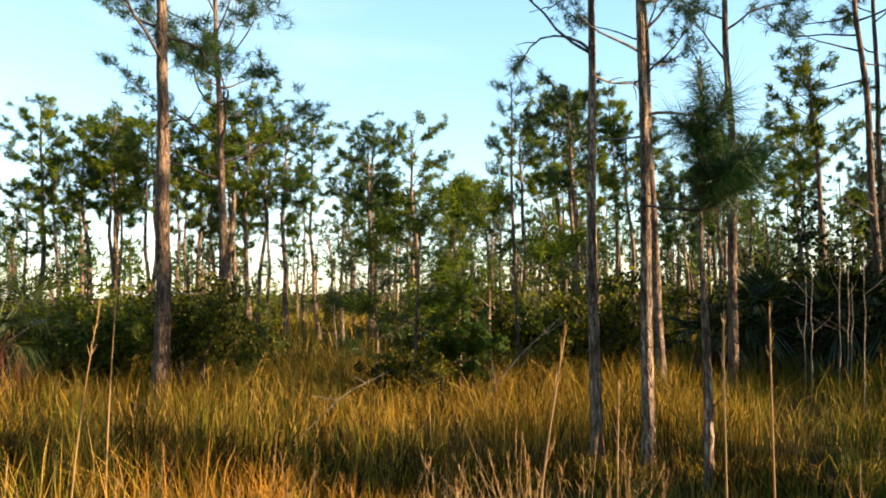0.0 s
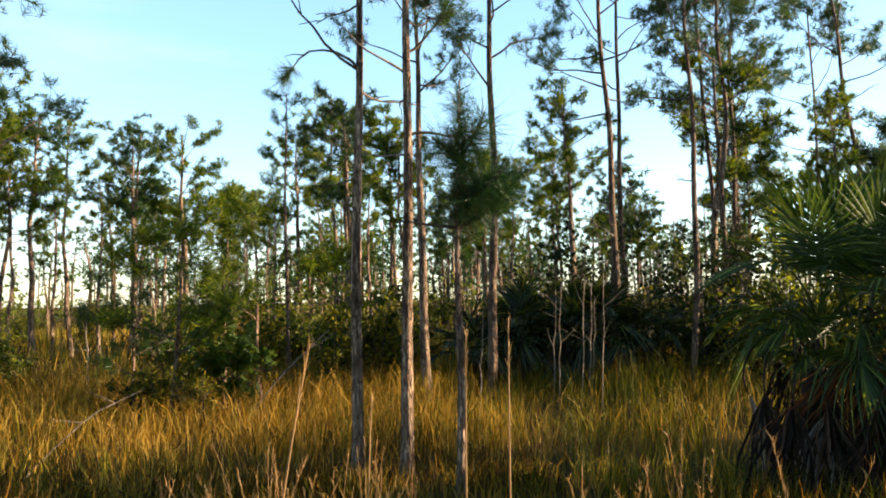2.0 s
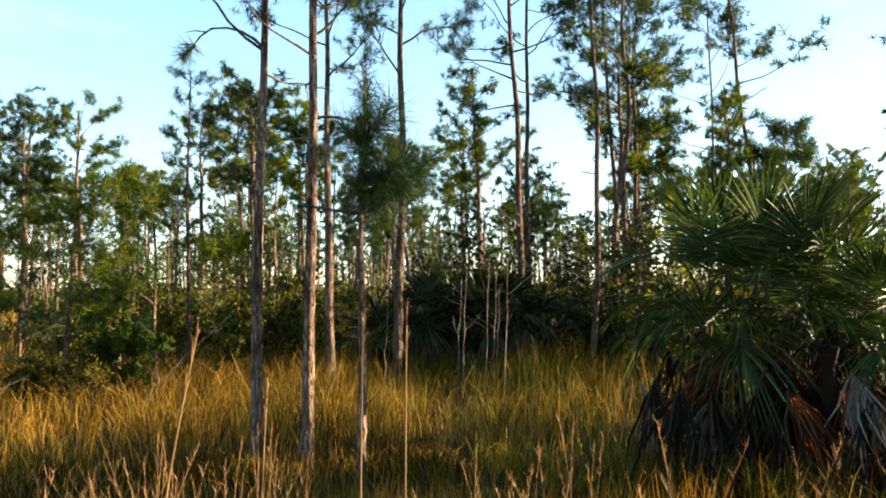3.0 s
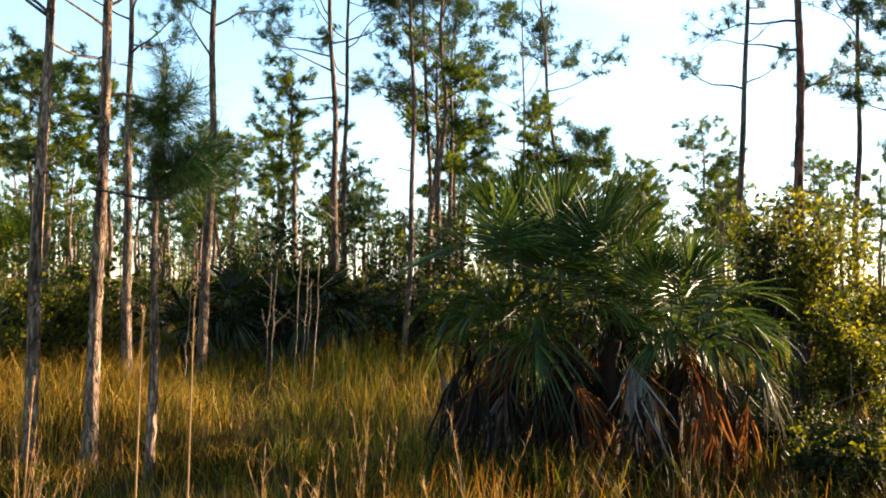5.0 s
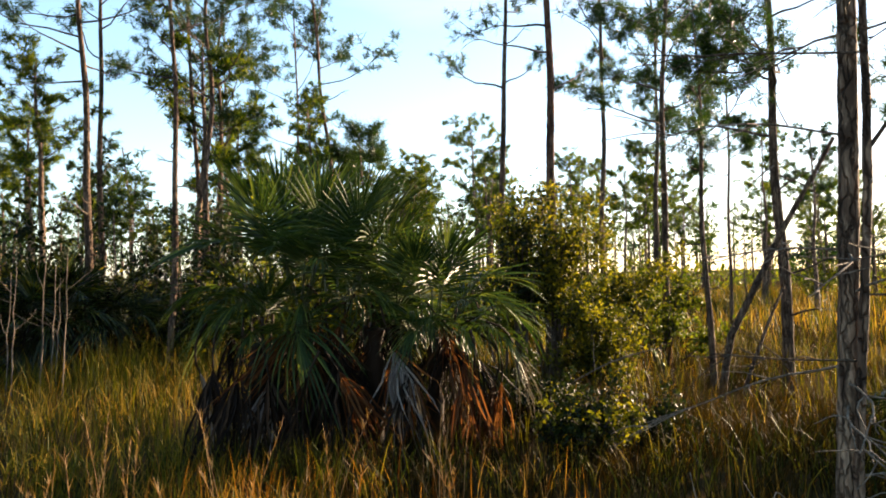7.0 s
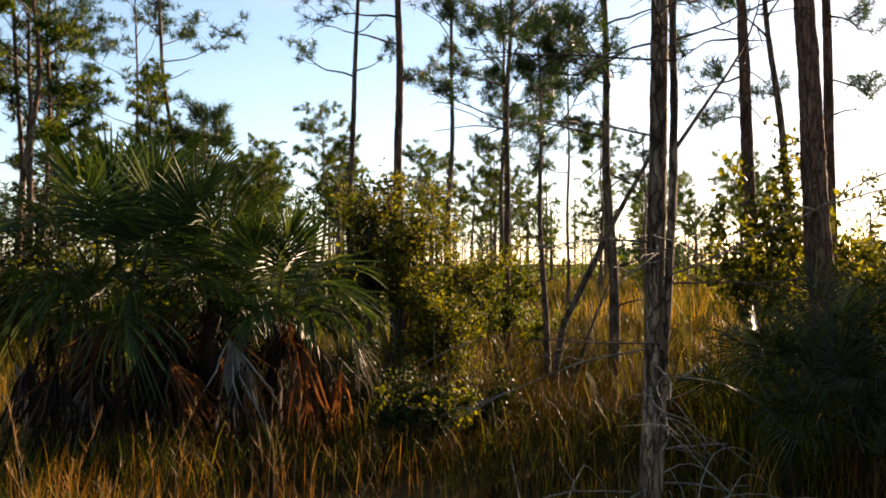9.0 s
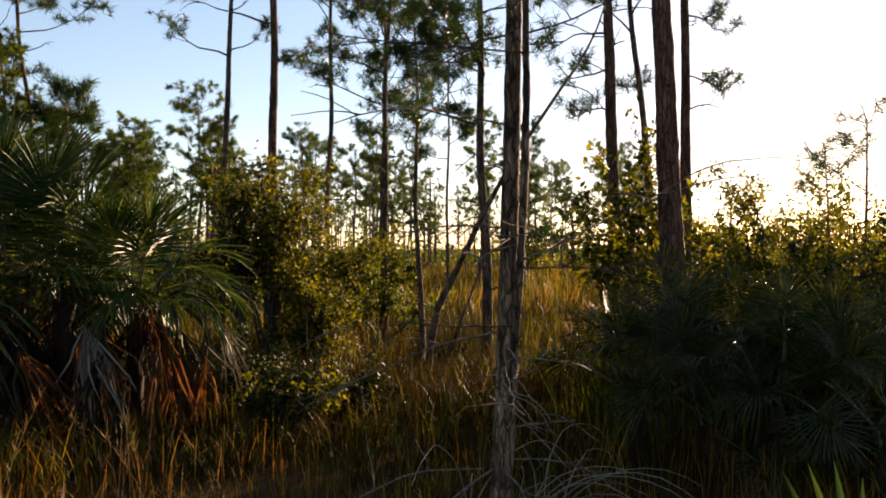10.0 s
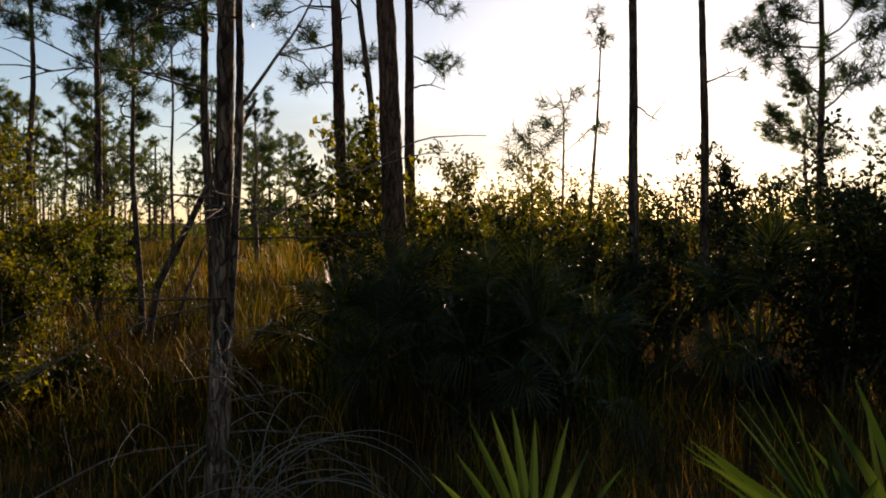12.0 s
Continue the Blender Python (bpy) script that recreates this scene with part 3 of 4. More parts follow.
grass("straw_grass", "golden meadow grass in the opening", STRAW, 86000, 5.8, 18.0, 30, 0.2, 0.6, 0.0075, 14, L3, (0.15, 0.95), keep=gold_side)
grass("green_grass", "green grass in the meadow opening", GREEN_GRASS, 52000, 7.0, 18.0, 30, 0.2, 0.54, 0.0075, 15, L3, keep=green_side)
grass("straw_grass", "distant golden grass under the pines", STRAW, 36000, 17.0, 60.0, 18, 0.4, 0.6, 0.035, 16, L2)
grass("green_grass", "distant green undergrowth under the pines", GREEN_GRASS, 30000, 17.0, 60.0, 18, 0.4, 0.7, 0.04, 17, L2)
grass("straw_grass", "meadow grass behind the viewpoint", STRAW, 9000, 2.5, 14.0, 22, 0.2, 0.55, 0.02, 18, L2, (0.1, 0.6), 48.0, 232.0)


def shadow_band(x, y, rng):
    """Keeps darkened grass in a band that stands in for the trees' shadow."""
    return rng.random(len(x)) < np.exp(-((y - 7.0 - 0.25 * np.sin(x * 1.4)) / 0.6) ** 2) * (x < 3.2)


grass("shaded_grass", "darkened grass standing in for a tree shadow across the meadow", SHADED_GRASS, 26000, 5.5, 10.5, 40, 0.12, 0.62, 0.009, 22, L3, (0.1, 0.6), -30.0, 40.0, shadow_band)
def bare_shade(x, y, rng):
    """Little grows on the dark floor before the palmettos."""
    a = np.degrees(np.arctan2(x - EYE_SPOT[0], y - EYE_SPOT[1]))
    return rng.random(len(x)) < np.interp(a, (78, 92), (1.0, 0.25))


grass("shaded_grass", "dull brown-green grass, darkened for the shade of the thicket", SHADED_GRASS, 24000, 1.7, 9.0, 40, 0.12, 0.5, 0.008, 19, L3, (0.2, 0.9), -128.0, -38.0, bare_shade)
grass("shaded_grass", "dull brown-green grass, darkened for shade in the backlit opening", SHADED_GRASS, 16000, 8.5, 20.0, 40, 0.2, 0.5, 0.014, 20, L2, (0.2, 0.9), -100.0, -54.0)


def seed_heads():
    """Bunch-grass stalks with fuzzy seed heads, close in front."""
    rng = np.random.default_rng(21)
    p, ang, _ = scatter(rng, 90, 2.2, 5.0, -75, 42)
    p, ang = np.repeat(p, 6, 0) + rng.normal(size=(540, 2)) * 0.05, np.repeat(ang, 6)
    g = Geo()
    for (x, y), a in zip(p, ang):
        if rng.random() > 0.45 + 0.012 * (a + 30):
            continue
        h, az = rng.uniform(0.55, 1.0), rng.uniform(0, 6.28)
        pts = curve3((x, y, -0.02), az, h, rng.uniform(70, 89), rng.uniform(-22, 0), 5, rng, 0.02)
        tube(g, pts, np.linspace(0.0022, 0.0012, 6), 4)
        k = int(rng.integers(10, 22))
        f = rng.uniform(3.0, 5.0, k)
        q = np.stack([np.interp(f, np.arange(6), pts[:, c]) for c in range(3)], 1)
        d = unit(np.c_[rng.normal(size=(k, 2)) * 0.35, np.ones(k)])
        ln = rng.uniform(0.03, 0.09, k)[:, None]
        ac = unit(np.cross(d, rng.normal(size=(k, 3)))) * 0.0022
        g.add(np.stack([q - ac, q + ac, q + d * ln], 1).reshape(-1, 3), np.arange(3 * k).reshape(-1, 3))
    tagged(new("seed_stalks", g.mesh("seed_stalks", PALE)), "dry tan bunch-grass stalks with fuzzy seed heads", "grass", kind="stuff")


seed_heads()


# ---- far woods ----
def far_woods():
    rng = np.random.default_rng(31)
    trunks, crowns, cp, cd, cs = Geo(), Geo(), [], [], []
    p, _, r = scatter(rng, 560, 50, 150, -135, 55)
    q, _, _ = scatter(rng, 70, 52, 90, -50, 0)
    for x, y in np.r_[p, q]:
        low = math.degrees(math.atan2(x - EYE_SPOT[0], y - EYE_SPOT[1])) > 74
        h = rng.uniform(3.0, 5.2) if low else rng.uniform(5.5, 10.5)
        tube(trunks, [(x, y, -0.2), (x + rng.normal() * 0.2, y, h * 0.6), (x + rng.normal() * 0.3, y, h)], (0.14, 0.1, 0.04), 4)
        for _ in range(32):
            cp.append((x + rng.normal() * 0.6, y + rng.normal() * 0.6, h * min(1.0, rng.normal() * 0.2 + 0.74)))
            cd.append(rng.normal(size=3) + np.array((0, 0, 0.6))), cs.append(rng.uniform(0.45, 0.75))
    needles(crowns, np.array(cp), np.array(cd), np.array(cs), 9, 0.11, rng)
    woods = tagged(new("far_woods", trunks.mesh("far_woods", BARK)), "distant open pine woods on the horizon", "woods", kind="stuff")
    part("crowns", crowns, NEEDLE, woods)
    g = Geo()
    p, _, r = scatter(rng, 6500, 50, 180, -140, 60)
    h = rng.uniform(0.4, 2.3, len(p)) * np.where(p[:, 0] < 25, 1.7, 1.0)
    q = np.c_[p, h * rng.uniform(0.1, 1.0, len(p))]
    q = np.repeat(q, 7, 0) + rng.normal(size=(len(q) * 7, 3)) * np.array((0.4, 0.4, 0.18))
    q[:, 2] = np.abs(q[:, 2])
    leaves(g, q, rng.uniform(0.14, 0.3, len(q)), rng)
    tagged(new("far_scrub", g.mesh("far_scrub", LEAF, False)), "distant low scrub below the pines", "scrub", kind="stuff")


far_woods()

# ---- pines that stand close ----
TALL = "tall straight slash pine with plated bark at the meadow edge"
pine(-4.32, 12.15, 10.5, 0.125, (0.007, 0.003), 0.46, 18, 2.0, 0.26, 28, 0.009, 41, twigs=5, skin=BARK, bend=0.02, label="tall straight pine with plated grey-brown bark beside bushes")
pine(-4.81, 17.24, 10.0, 0.1, (-0.012, -0.004), 0.42, 22, 2.9, 0.33, 26, 0.0125, 42, twigs=5, bend=0.03, label="forked open-crowned pine with upswept limbs")
pine(1.52, 7.42, 7.2, 0.055, (0.008, 0.001), 0.68, 8, 1.1, 0.184, 26, 0.0048, 43, skin=BARK_YOUNG, bend=0.02, bare=2, own=[(3.95, 2.95, 1.5, 40, 5, True), (3.98, 3.1, 0.95, 32, -60, 2), (3.75, 0.3, 0.7, -10, 20, True)], label="thin young pine with flaky bark and bare lower twigs", sides=12)
pine(1.97, 7.3, 7.6, 0.058, (0.021, -0.003), 0.57, 9, 1.3, 0.199, 26, 0.0048, 44, skin=BARK_YOUNG, bend=0.02, bare=2, own=[(4.1, 0.1, 0.7, 20, 40, False), (3.3, 0.2, 0.9, 25, 20, True), (3.9, 3.3, 0.8, 15, 10, True)], label="thin pine with pale flaky sunlit bark", sides=12)
pine(3.54, 12.48, 8.0, 0.075, (-0.021, 0.006), 0.62, 12, 1.4, 0.221, 26, 0.0081, 45, skin=BARK_YOUNG, bend=0.03, bare=4, label=TALL)
pine(4.68, 12.65, 9.5, 0.078, (0.017, -0.006), 0.55, 14, 1.5, 0.236, 26, 0.0081, 46, bend=0.04, label=TALL)
pine(7.42, 13.35, 10.0, 0.075, (-0.016, 0.009), 0.54, 16, 1.6, 0.206, 26, 0.0081, 47, bend=0.04, twigs=4, own=[(5.2, 2.7, 1.3, 5, 12, True), (5.7, 2.9, 1.3, 8, 15, False)], label="tall pine with long drooping side limbs and sparse crown")
pine(8.97, 15.75, 10.5, 0.072, (0.001, -0.001), 0.6, 12, 1.6, 0.243, 26, 0.0105, 48, bend=0.03, label=TALL)
pine(1.66, 16.87, 6.2, 0.05, (-0.005, 0.0), 0.68, 7, 0.5, 0.25, 26, 0.0097, 49, bend=0.03, bare=2, twigs=2, label="slim pole pine with a small dark tufted top")
pine(8.15, 11.95, 10.0, 0.058, (0.013, -0.008), 0.5, 15, 1.3, 0.221, 26, 0.0097, 50, twigs=3, bend=0.05, label=TALL)
pine(10.63, 14.75, 10.5, 0.06, (-0.019, 0.013), 0.55, 13, 1.4, 0.236, 26, 0.0105, 51, twigs=3, bend=0.05, label=TALL)
pine(9.76, 13.53, 10.2, 0.07, (0.028, -0.019), 0.5, 15, 1.6, 0.236, 26, 0.0097, 52, twigs=3, bend=0.1, label="tall pine with a wavy trunk in a group")
pine(11.44, 15.41, 9.6, 0.066, (0.027, -0.019), 0.45, 15, 1.5, 0.25, 26, 0.0114, 53, twigs=3, bend=0.06, label=TALL)
pine(14.79, 19.15, 10.5, 0.055, (-0.024, 0.017), 0.5, 14, 1.6, 0.25, 26, 0.0129, 54, bend=0.06, label=TALL)
pine(14.26, 14.39, 12.5, 0.06, (-0.037, 0.034), 0.5, 17, 2.2, 0.265, 26, 0.0129, 55, bend=0.06, label="tall pine with a layered sunlit crown above the palms")
pine(14.91, 16.5, 10.2, 0.05, (0.001, -0.001), 0.48, 14, 1.5, 0.265, 26, 0.0129, 56, bend=0.05, label=TALL)
pine(12.91, 8.3, 9.5, 0.068, (0.012, -0.018), 0.66, 8, 1.5, 0.221, 26, 0.0088, 57, bend=0.06, bare=2, twigs=4, own=[(5.2, 2.3, 1.4, 20, 25, False), (5.3, -0.9, 0.9, 15, 50, False)], label="pine with crooked spreading dark limbs")
pine(10.86, 5.93, 9.5, 0.076, (-0.004, 0.006), 0.56, 9, 1.5, 0.206, 26, 0.0081, 58, twigs=4, own=[(4.35, -0.75, 1.1, 25, 20, True), (4.95, 2.4, 1.2, 5, 5, True)], skin=BARK_RED, bend=0.03, bare=3, label="red-barked pine rising out of a leafy shrub")
pine(15.64, 7.61, 10.5, 0.062, (-0.001, 0.001), 0.5, 13, 1.7, 0.25, 26, 0.0114, 59, bend=0.04, bare=4, label=TALL)
pine(20.72, 8.55, 11.0, 0.07, (-0.002, 0.004), 0.4, 18, 1.5, 0.28, 26, 0.0146, 60, twigs=8, bend=0.06, label=TALL)
pine(13.46, 5.3, 9.5, 0.062, (0.013, -0.032), 0.36, 19, 1.5, 0.243, 26, 0.0097, 61, twigs=8, bend=0.05, bare=5, label=TALL)
pine(11.54, 2.81, 8.0, 0.075, (-0.004, 0.013), 0.42, 13, 1.5, 0.221, 26, 0.0081, 62, twigs=8, bend=0.04, bare=8, own=[(4.5, 2.32, 1.3, 0, 15, False), (4.3, 2.6, 1.2, 5, 15, False), (4.35, 2.1, 1.0, -5, 25, False), (4.15, 2.45, 0.8, 5, 10, False)], label="dark pine with many thin bare lower limbs")
pine(11.25, 3.7, 5.2, 0.045, (-0.014, 0.037), 0.5, 9, 0.9, 0.221, 26, 0.0088, 63, bend=0.04, bare=4, label="small thin pine beside a leaning trunk")
pine(19.56, 6.3, 8.0, 0.045, (-0.001, 0.004), 0.45, 13, 1.0, 0.25, 26, 0.0129, 64, twigs=8, bend=0.05, label=TALL)
pine(11.09, 0.93, 9.0, 0.092, (-0.004, 0.027), 0.5, 11, 1.6, 0.221, 26, 0.0081, 65, skin=BARK_RED, bend=0.02, bare=1, own=[(3.95, 2.0, 0.8, -8, -20, False), (3.4, 2.1, 0.65, -10, -25, False), (4.4, 2.0, 0.9, 5, -20, False)], label="thick dark pine trunk against the low sun")
pine(8.87, -0.02, 8.5, 0.13, (-0.003, 0.05), 0.56, 11, 1.9, 0.221, 26, 0.0072, 66, skin=BARK_RED, bend=0.015, bare=0, sides=16, label="stout pine trunk rising behind palmettos")
pine(11.65, 0.11, 9.0, 0.08, (0.0, -0.004), 0.5, 11, 1.4, 0.221, 26, 0.0081, 67, skin=BARK_RED, bend=0.02, bare=1, own=[(4.7, -1.15, 0.8, 0, -20, False), (3.9, -1.1, 0.6, -5, -20, False)], label="dark pine close behind a stout one")
pine(11.67, 0.36, 7.5, 0.06, (-0.005, 0.06), 0.5, 9, 1.0, 0.221, 26, 0.0081, 68, bend=0.06, bare=3, label="thin leaning pine between thick trunks")
pine(8.96, -2.46, 8.5, 0.056, (0.001, 0.006), 0.62, 9, 1.0, 0.206, 26, 0.0072, 69, bend=0.015, bare=1, label="straight bare pine trunk against the sun")
pine(10.21, -3.58, 8.5, 0.058, (0.008, 0.025), 0.6, 9, 1.0, 0.206, 26, 0.0081, 70, bend=0.02, bare=1, label="straight bare pine trunk against the sun")
pine(10.66, -5.19, 6.5, 0.055, (0.002, 0.005), 0.33, 20, 0.95, 0.24, 34, 0.0085, 71, bend=0.03, bare=3, twigs=7, label="dark bushy pine at the shaded edge")
pine(10.6, -1.85, 3.05, 0.03, (0.0, -0.01), 0.72, 5, 0.45, 0.3, 28, 0.008, 72, bend=0.03, bare=0, twigs=1, label="young pine sapling in the backlit scrub")
pine(10.62, -1.6, 2.75, 0.024, (0.009, 0.06), 0.75, 4, 0.4, 0.3, 28, 0.008, 73, bend=0.03, bare=0, twigs=1, label="young pine sapling in the backlit scrub")
pine(11.53, -2.33, 4.3, 0.032, (-0.012, -0.066), 0.9, 3, 0.3, 0.2, 26, 0.008, 74, bend=0.03, bare=2, twigs=1, label="thin bare leaning sapling")
pine(13.9, 12.8, 5.0, 0.05, (0.0, 0.0), 0.55, 8, 0.9, 0.4, 30, 0.014, 75, bend=0.04, bare=1, label="young pine with long dense needles behind the palms")
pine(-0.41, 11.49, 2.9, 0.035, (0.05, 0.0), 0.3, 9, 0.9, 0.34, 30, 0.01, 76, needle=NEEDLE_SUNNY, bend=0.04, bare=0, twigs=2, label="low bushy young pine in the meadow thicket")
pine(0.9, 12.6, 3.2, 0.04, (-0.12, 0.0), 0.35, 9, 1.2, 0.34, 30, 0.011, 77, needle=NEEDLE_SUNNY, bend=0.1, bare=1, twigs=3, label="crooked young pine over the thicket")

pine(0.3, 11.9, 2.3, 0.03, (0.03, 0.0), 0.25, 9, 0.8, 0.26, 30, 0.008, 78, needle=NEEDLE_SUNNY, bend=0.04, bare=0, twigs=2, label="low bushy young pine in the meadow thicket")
pine(-1.0, 12.6, 2.1, 0.03, (-0.03, 0.0), 0.25, 9, 0.8, 0.26, 30, 0.008, 79, needle=NEEDLE, bend=0.04, bare=0, twigs=2, label="low bushy young pine in the meadow thicket")


def sapling():
    """The young pine close by: long fresh needles down the leader and on three upswept limbs, rusty ones inside."""
    rng = np.random.default_rng(81)
    tree = tagged(new("pine_sapling"), "young pine with long blue-green needles in dense tufts", "pine tree", "pines")
    tree.location = (2.265, 6.52, 0)
    zs = np.r_[-0.1, np.arange(0, 3.62, 0.09), 3.64]
    core = np.c_[0.011 * zs + 0.02 * np.sin(zs * 2.2), -0.004 * zs + 0.015 * np.sin(zs * 1.7 + 1), zs]
    g = Geo()
    tube(g, core, 0.043 * (1.05 - 0.9 * zs / 3.64), 10, 0.09, rng)
    part("trunk", g, BARK_YOUNG, tree)
    P, D, S, dead = [], [], [], []
    for z in np.arange(2.5, 3.66, 0.09):
        P.append(np.array([np.interp(z, zs, core[:, c]) for c in range(3)])), D.append(np.array((rng.normal() * 0.1, rng.normal() * 0.1, 1.0))), S.append(0.4 - 0.14 * (z - 2.2) / 1.4)
    for z, az, ln, rise, up in ((2.3, -0.1, 0.8, 34, 12), (3.02, 0.0, 0.45, 42, 15), (2.55, -0.35, 0.55, 22, 20), (2.45, 0.5, 0.6, 24, 20), (2.5, -1.0, 0.55, 25, 20), (2.95, 2.9, 0.3, 35, 10), (2.32, 3.0, 0.5, 2, 5)):
        s = np.array([np.interp(z, zs, core[:, c]) for c in range(3)])
        pts = curve3(s, az, ln, rise, up, 7, rng, 0.04)
        g = Geo()
        tube(g, pts, np.linspace(0.016, 0.008, 8), 6)
        part("limb", g, TWIG, tree)
        if az < 2.95:
            for k in (1, 2):
                dead.append(pts[k])
            for k in (4, 5, 6, 7):
                P.append(pts[k]), D.append(pts[k] - pts[k - 1]), S.append(0.48)
    for z in (2.35, 2.5, 2.65):
        dead.append(np.array([np.interp(z, zs, core[:, c]) for c in range(3)]))
    g = Geo()
    needles(g, np.array(P), np.array(D), np.array(S), 105, 0.0062, rng, 0.25)
    part("crown", g, NEEDLE_FRESH, tree)
    g = Geo()
    needles(g, np.array(dead), np.array([(0.1, 0, -0.6)] * len(dead)), np.full(len(dead), 0.3), 40, 0.0045, rng, 0.5)
    part("dead_needles", g, NEEDLE_DEAD, tree, "rust-brown dead inner needles")


sapling()


def leaning_trunk():
    rng = np.random.default_rng(82)
    tree = tagged(new("leaning_trunk"), "dark dead trunk leaning steeply with a thin fork", "tree")
    tree.location = (10.62, 3.36, 0)
    z = np.array((-0.1, 0.1, 0.4, 0.8, 1.2, 1.6, 2.0, 2.4, 2.8, 3.2))
    off = np.array((-0.02, 0.0, 0.04, 0.12, 0.32, 0.52, 0.7, 0.92, 1.15, 1.36))
    pts = np.c_[0.31 * off, -0.95 * off, z]
    g = Geo()
    tube(g, pts, np.linspace(0.058, 0.026, 10), 10, 0.09, rng)
    part("trunk", g, BARK, tree)
    g = Geo()
    tube(g, curve3((0.1, -0.22, 0.0), -1.2, 1.5, 78, -12, 7, rng, 0.05), np.linspace(0.03, 0.014, 8), 7, 0.06, rng)
    part("fork", g, BARK, tree)


leaning_trunk()


def twig_spray(g, start, az, length, rise, lift, rng, twigs=5, r=0.01):
    pts = curve3(start, az, length, rise, lift, 8, rng, 0.06)
    tube(g, pts, np.linspace(r, 0.003, 9), 5)
    for _ in range(twigs):
        f = rng.uniform(0.25, 1)
        q = np.array([np.interp(f * 8, np.arange(9), pts[:, c]) for c in range(3)])
        tube(g, curve3(q, az + rng.normal() * 0.8, length * rng.uniform(0.15, 0.45), rng.uniform(-30, 30), rng.uniform(-40, 10), 5, rng, 0.1), np.linspace(0.004, 0.002, 6), 4)


def grey_pine():
    """The close pine with a thinner dark stem against it and dry twigs all the way down."""
    rng = np.random.default_rng(83)
    tree = tagged(new("pine_tree"), "close grey-brown pine trunk with dry bare twigs", "pine tree", "pines")
    tree.location = (4.65, 0.67, 0)
    zs = np.r_[-0.15, np.arange(0, 6.5, 0.08)]
    core = np.c_[0.006 * zs + 0.012 * np.sin(zs * 1.4), -0.025 * zs + 0.012 * np.sin(zs * 1.1 + 2), zs]
    g = Geo()
    tube(g, core, 0.05 * (1.05 - 0.5 * zs / 6.5) * (1 + 0.4 * np.exp(-zs.clip(0) / 0.2)), 16, 0.05, rng)
    part("trunk", g, BARK_YOUNG, tree)
    for k in range(16):
        z = rng.uniform(0.35, 3.3)
        g = Geo()
        s = [np.interp(z, zs, core[:, c]) for c in range(3)]
        twig_spray(g, s, rng.uniform(0, 6.28), rng.uniform(0.5, 1.15), rng.uniform(-15, 25), rng.uniform(-45, 5), rng, 7, 0.007)
        part("limb", g, GREY_TWIG, tree, "bare dry twig")
    other = tagged(new("dead_sapling"), "thin dark crooked dead stem against a pine", "tree")
    other.location = (4.6, 0.6, 0)
    zs = np.r_[-0.1, np.arange(0, 4.6, 0.08)]
    core = np.c_[0.006 * zs + 0.01 * np.sin(zs * 1.3), 0.022 * np.sin(zs * 1.9 + 0.6) - 0.028 * zs, zs]
    g = Geo()
    tube(g, core, 0.024 * (1.05 - 0.5 * zs / 4.6), 9, 0.12, rng)
    part("trunk", g, BARK, other)
    for z, az, ln, rise in ((2.15, -1.3, 0.9, 52), (2.6, 1.9, 1.1, 8), (1.5, -1.6, 0.8, 0), (2.7, -1.8, 0.7, 10), (1.2, 1.8, 0.7, -5)):
        g = Geo()
        twig_spray(g, [np.interp(z, zs, core[:, c]) for c in range(3)], az, ln, rise, 5, rng, 8, 0.011 if rise > 45 else 0.006)
        part("limb", g, TWIG, other)


grey_pine()


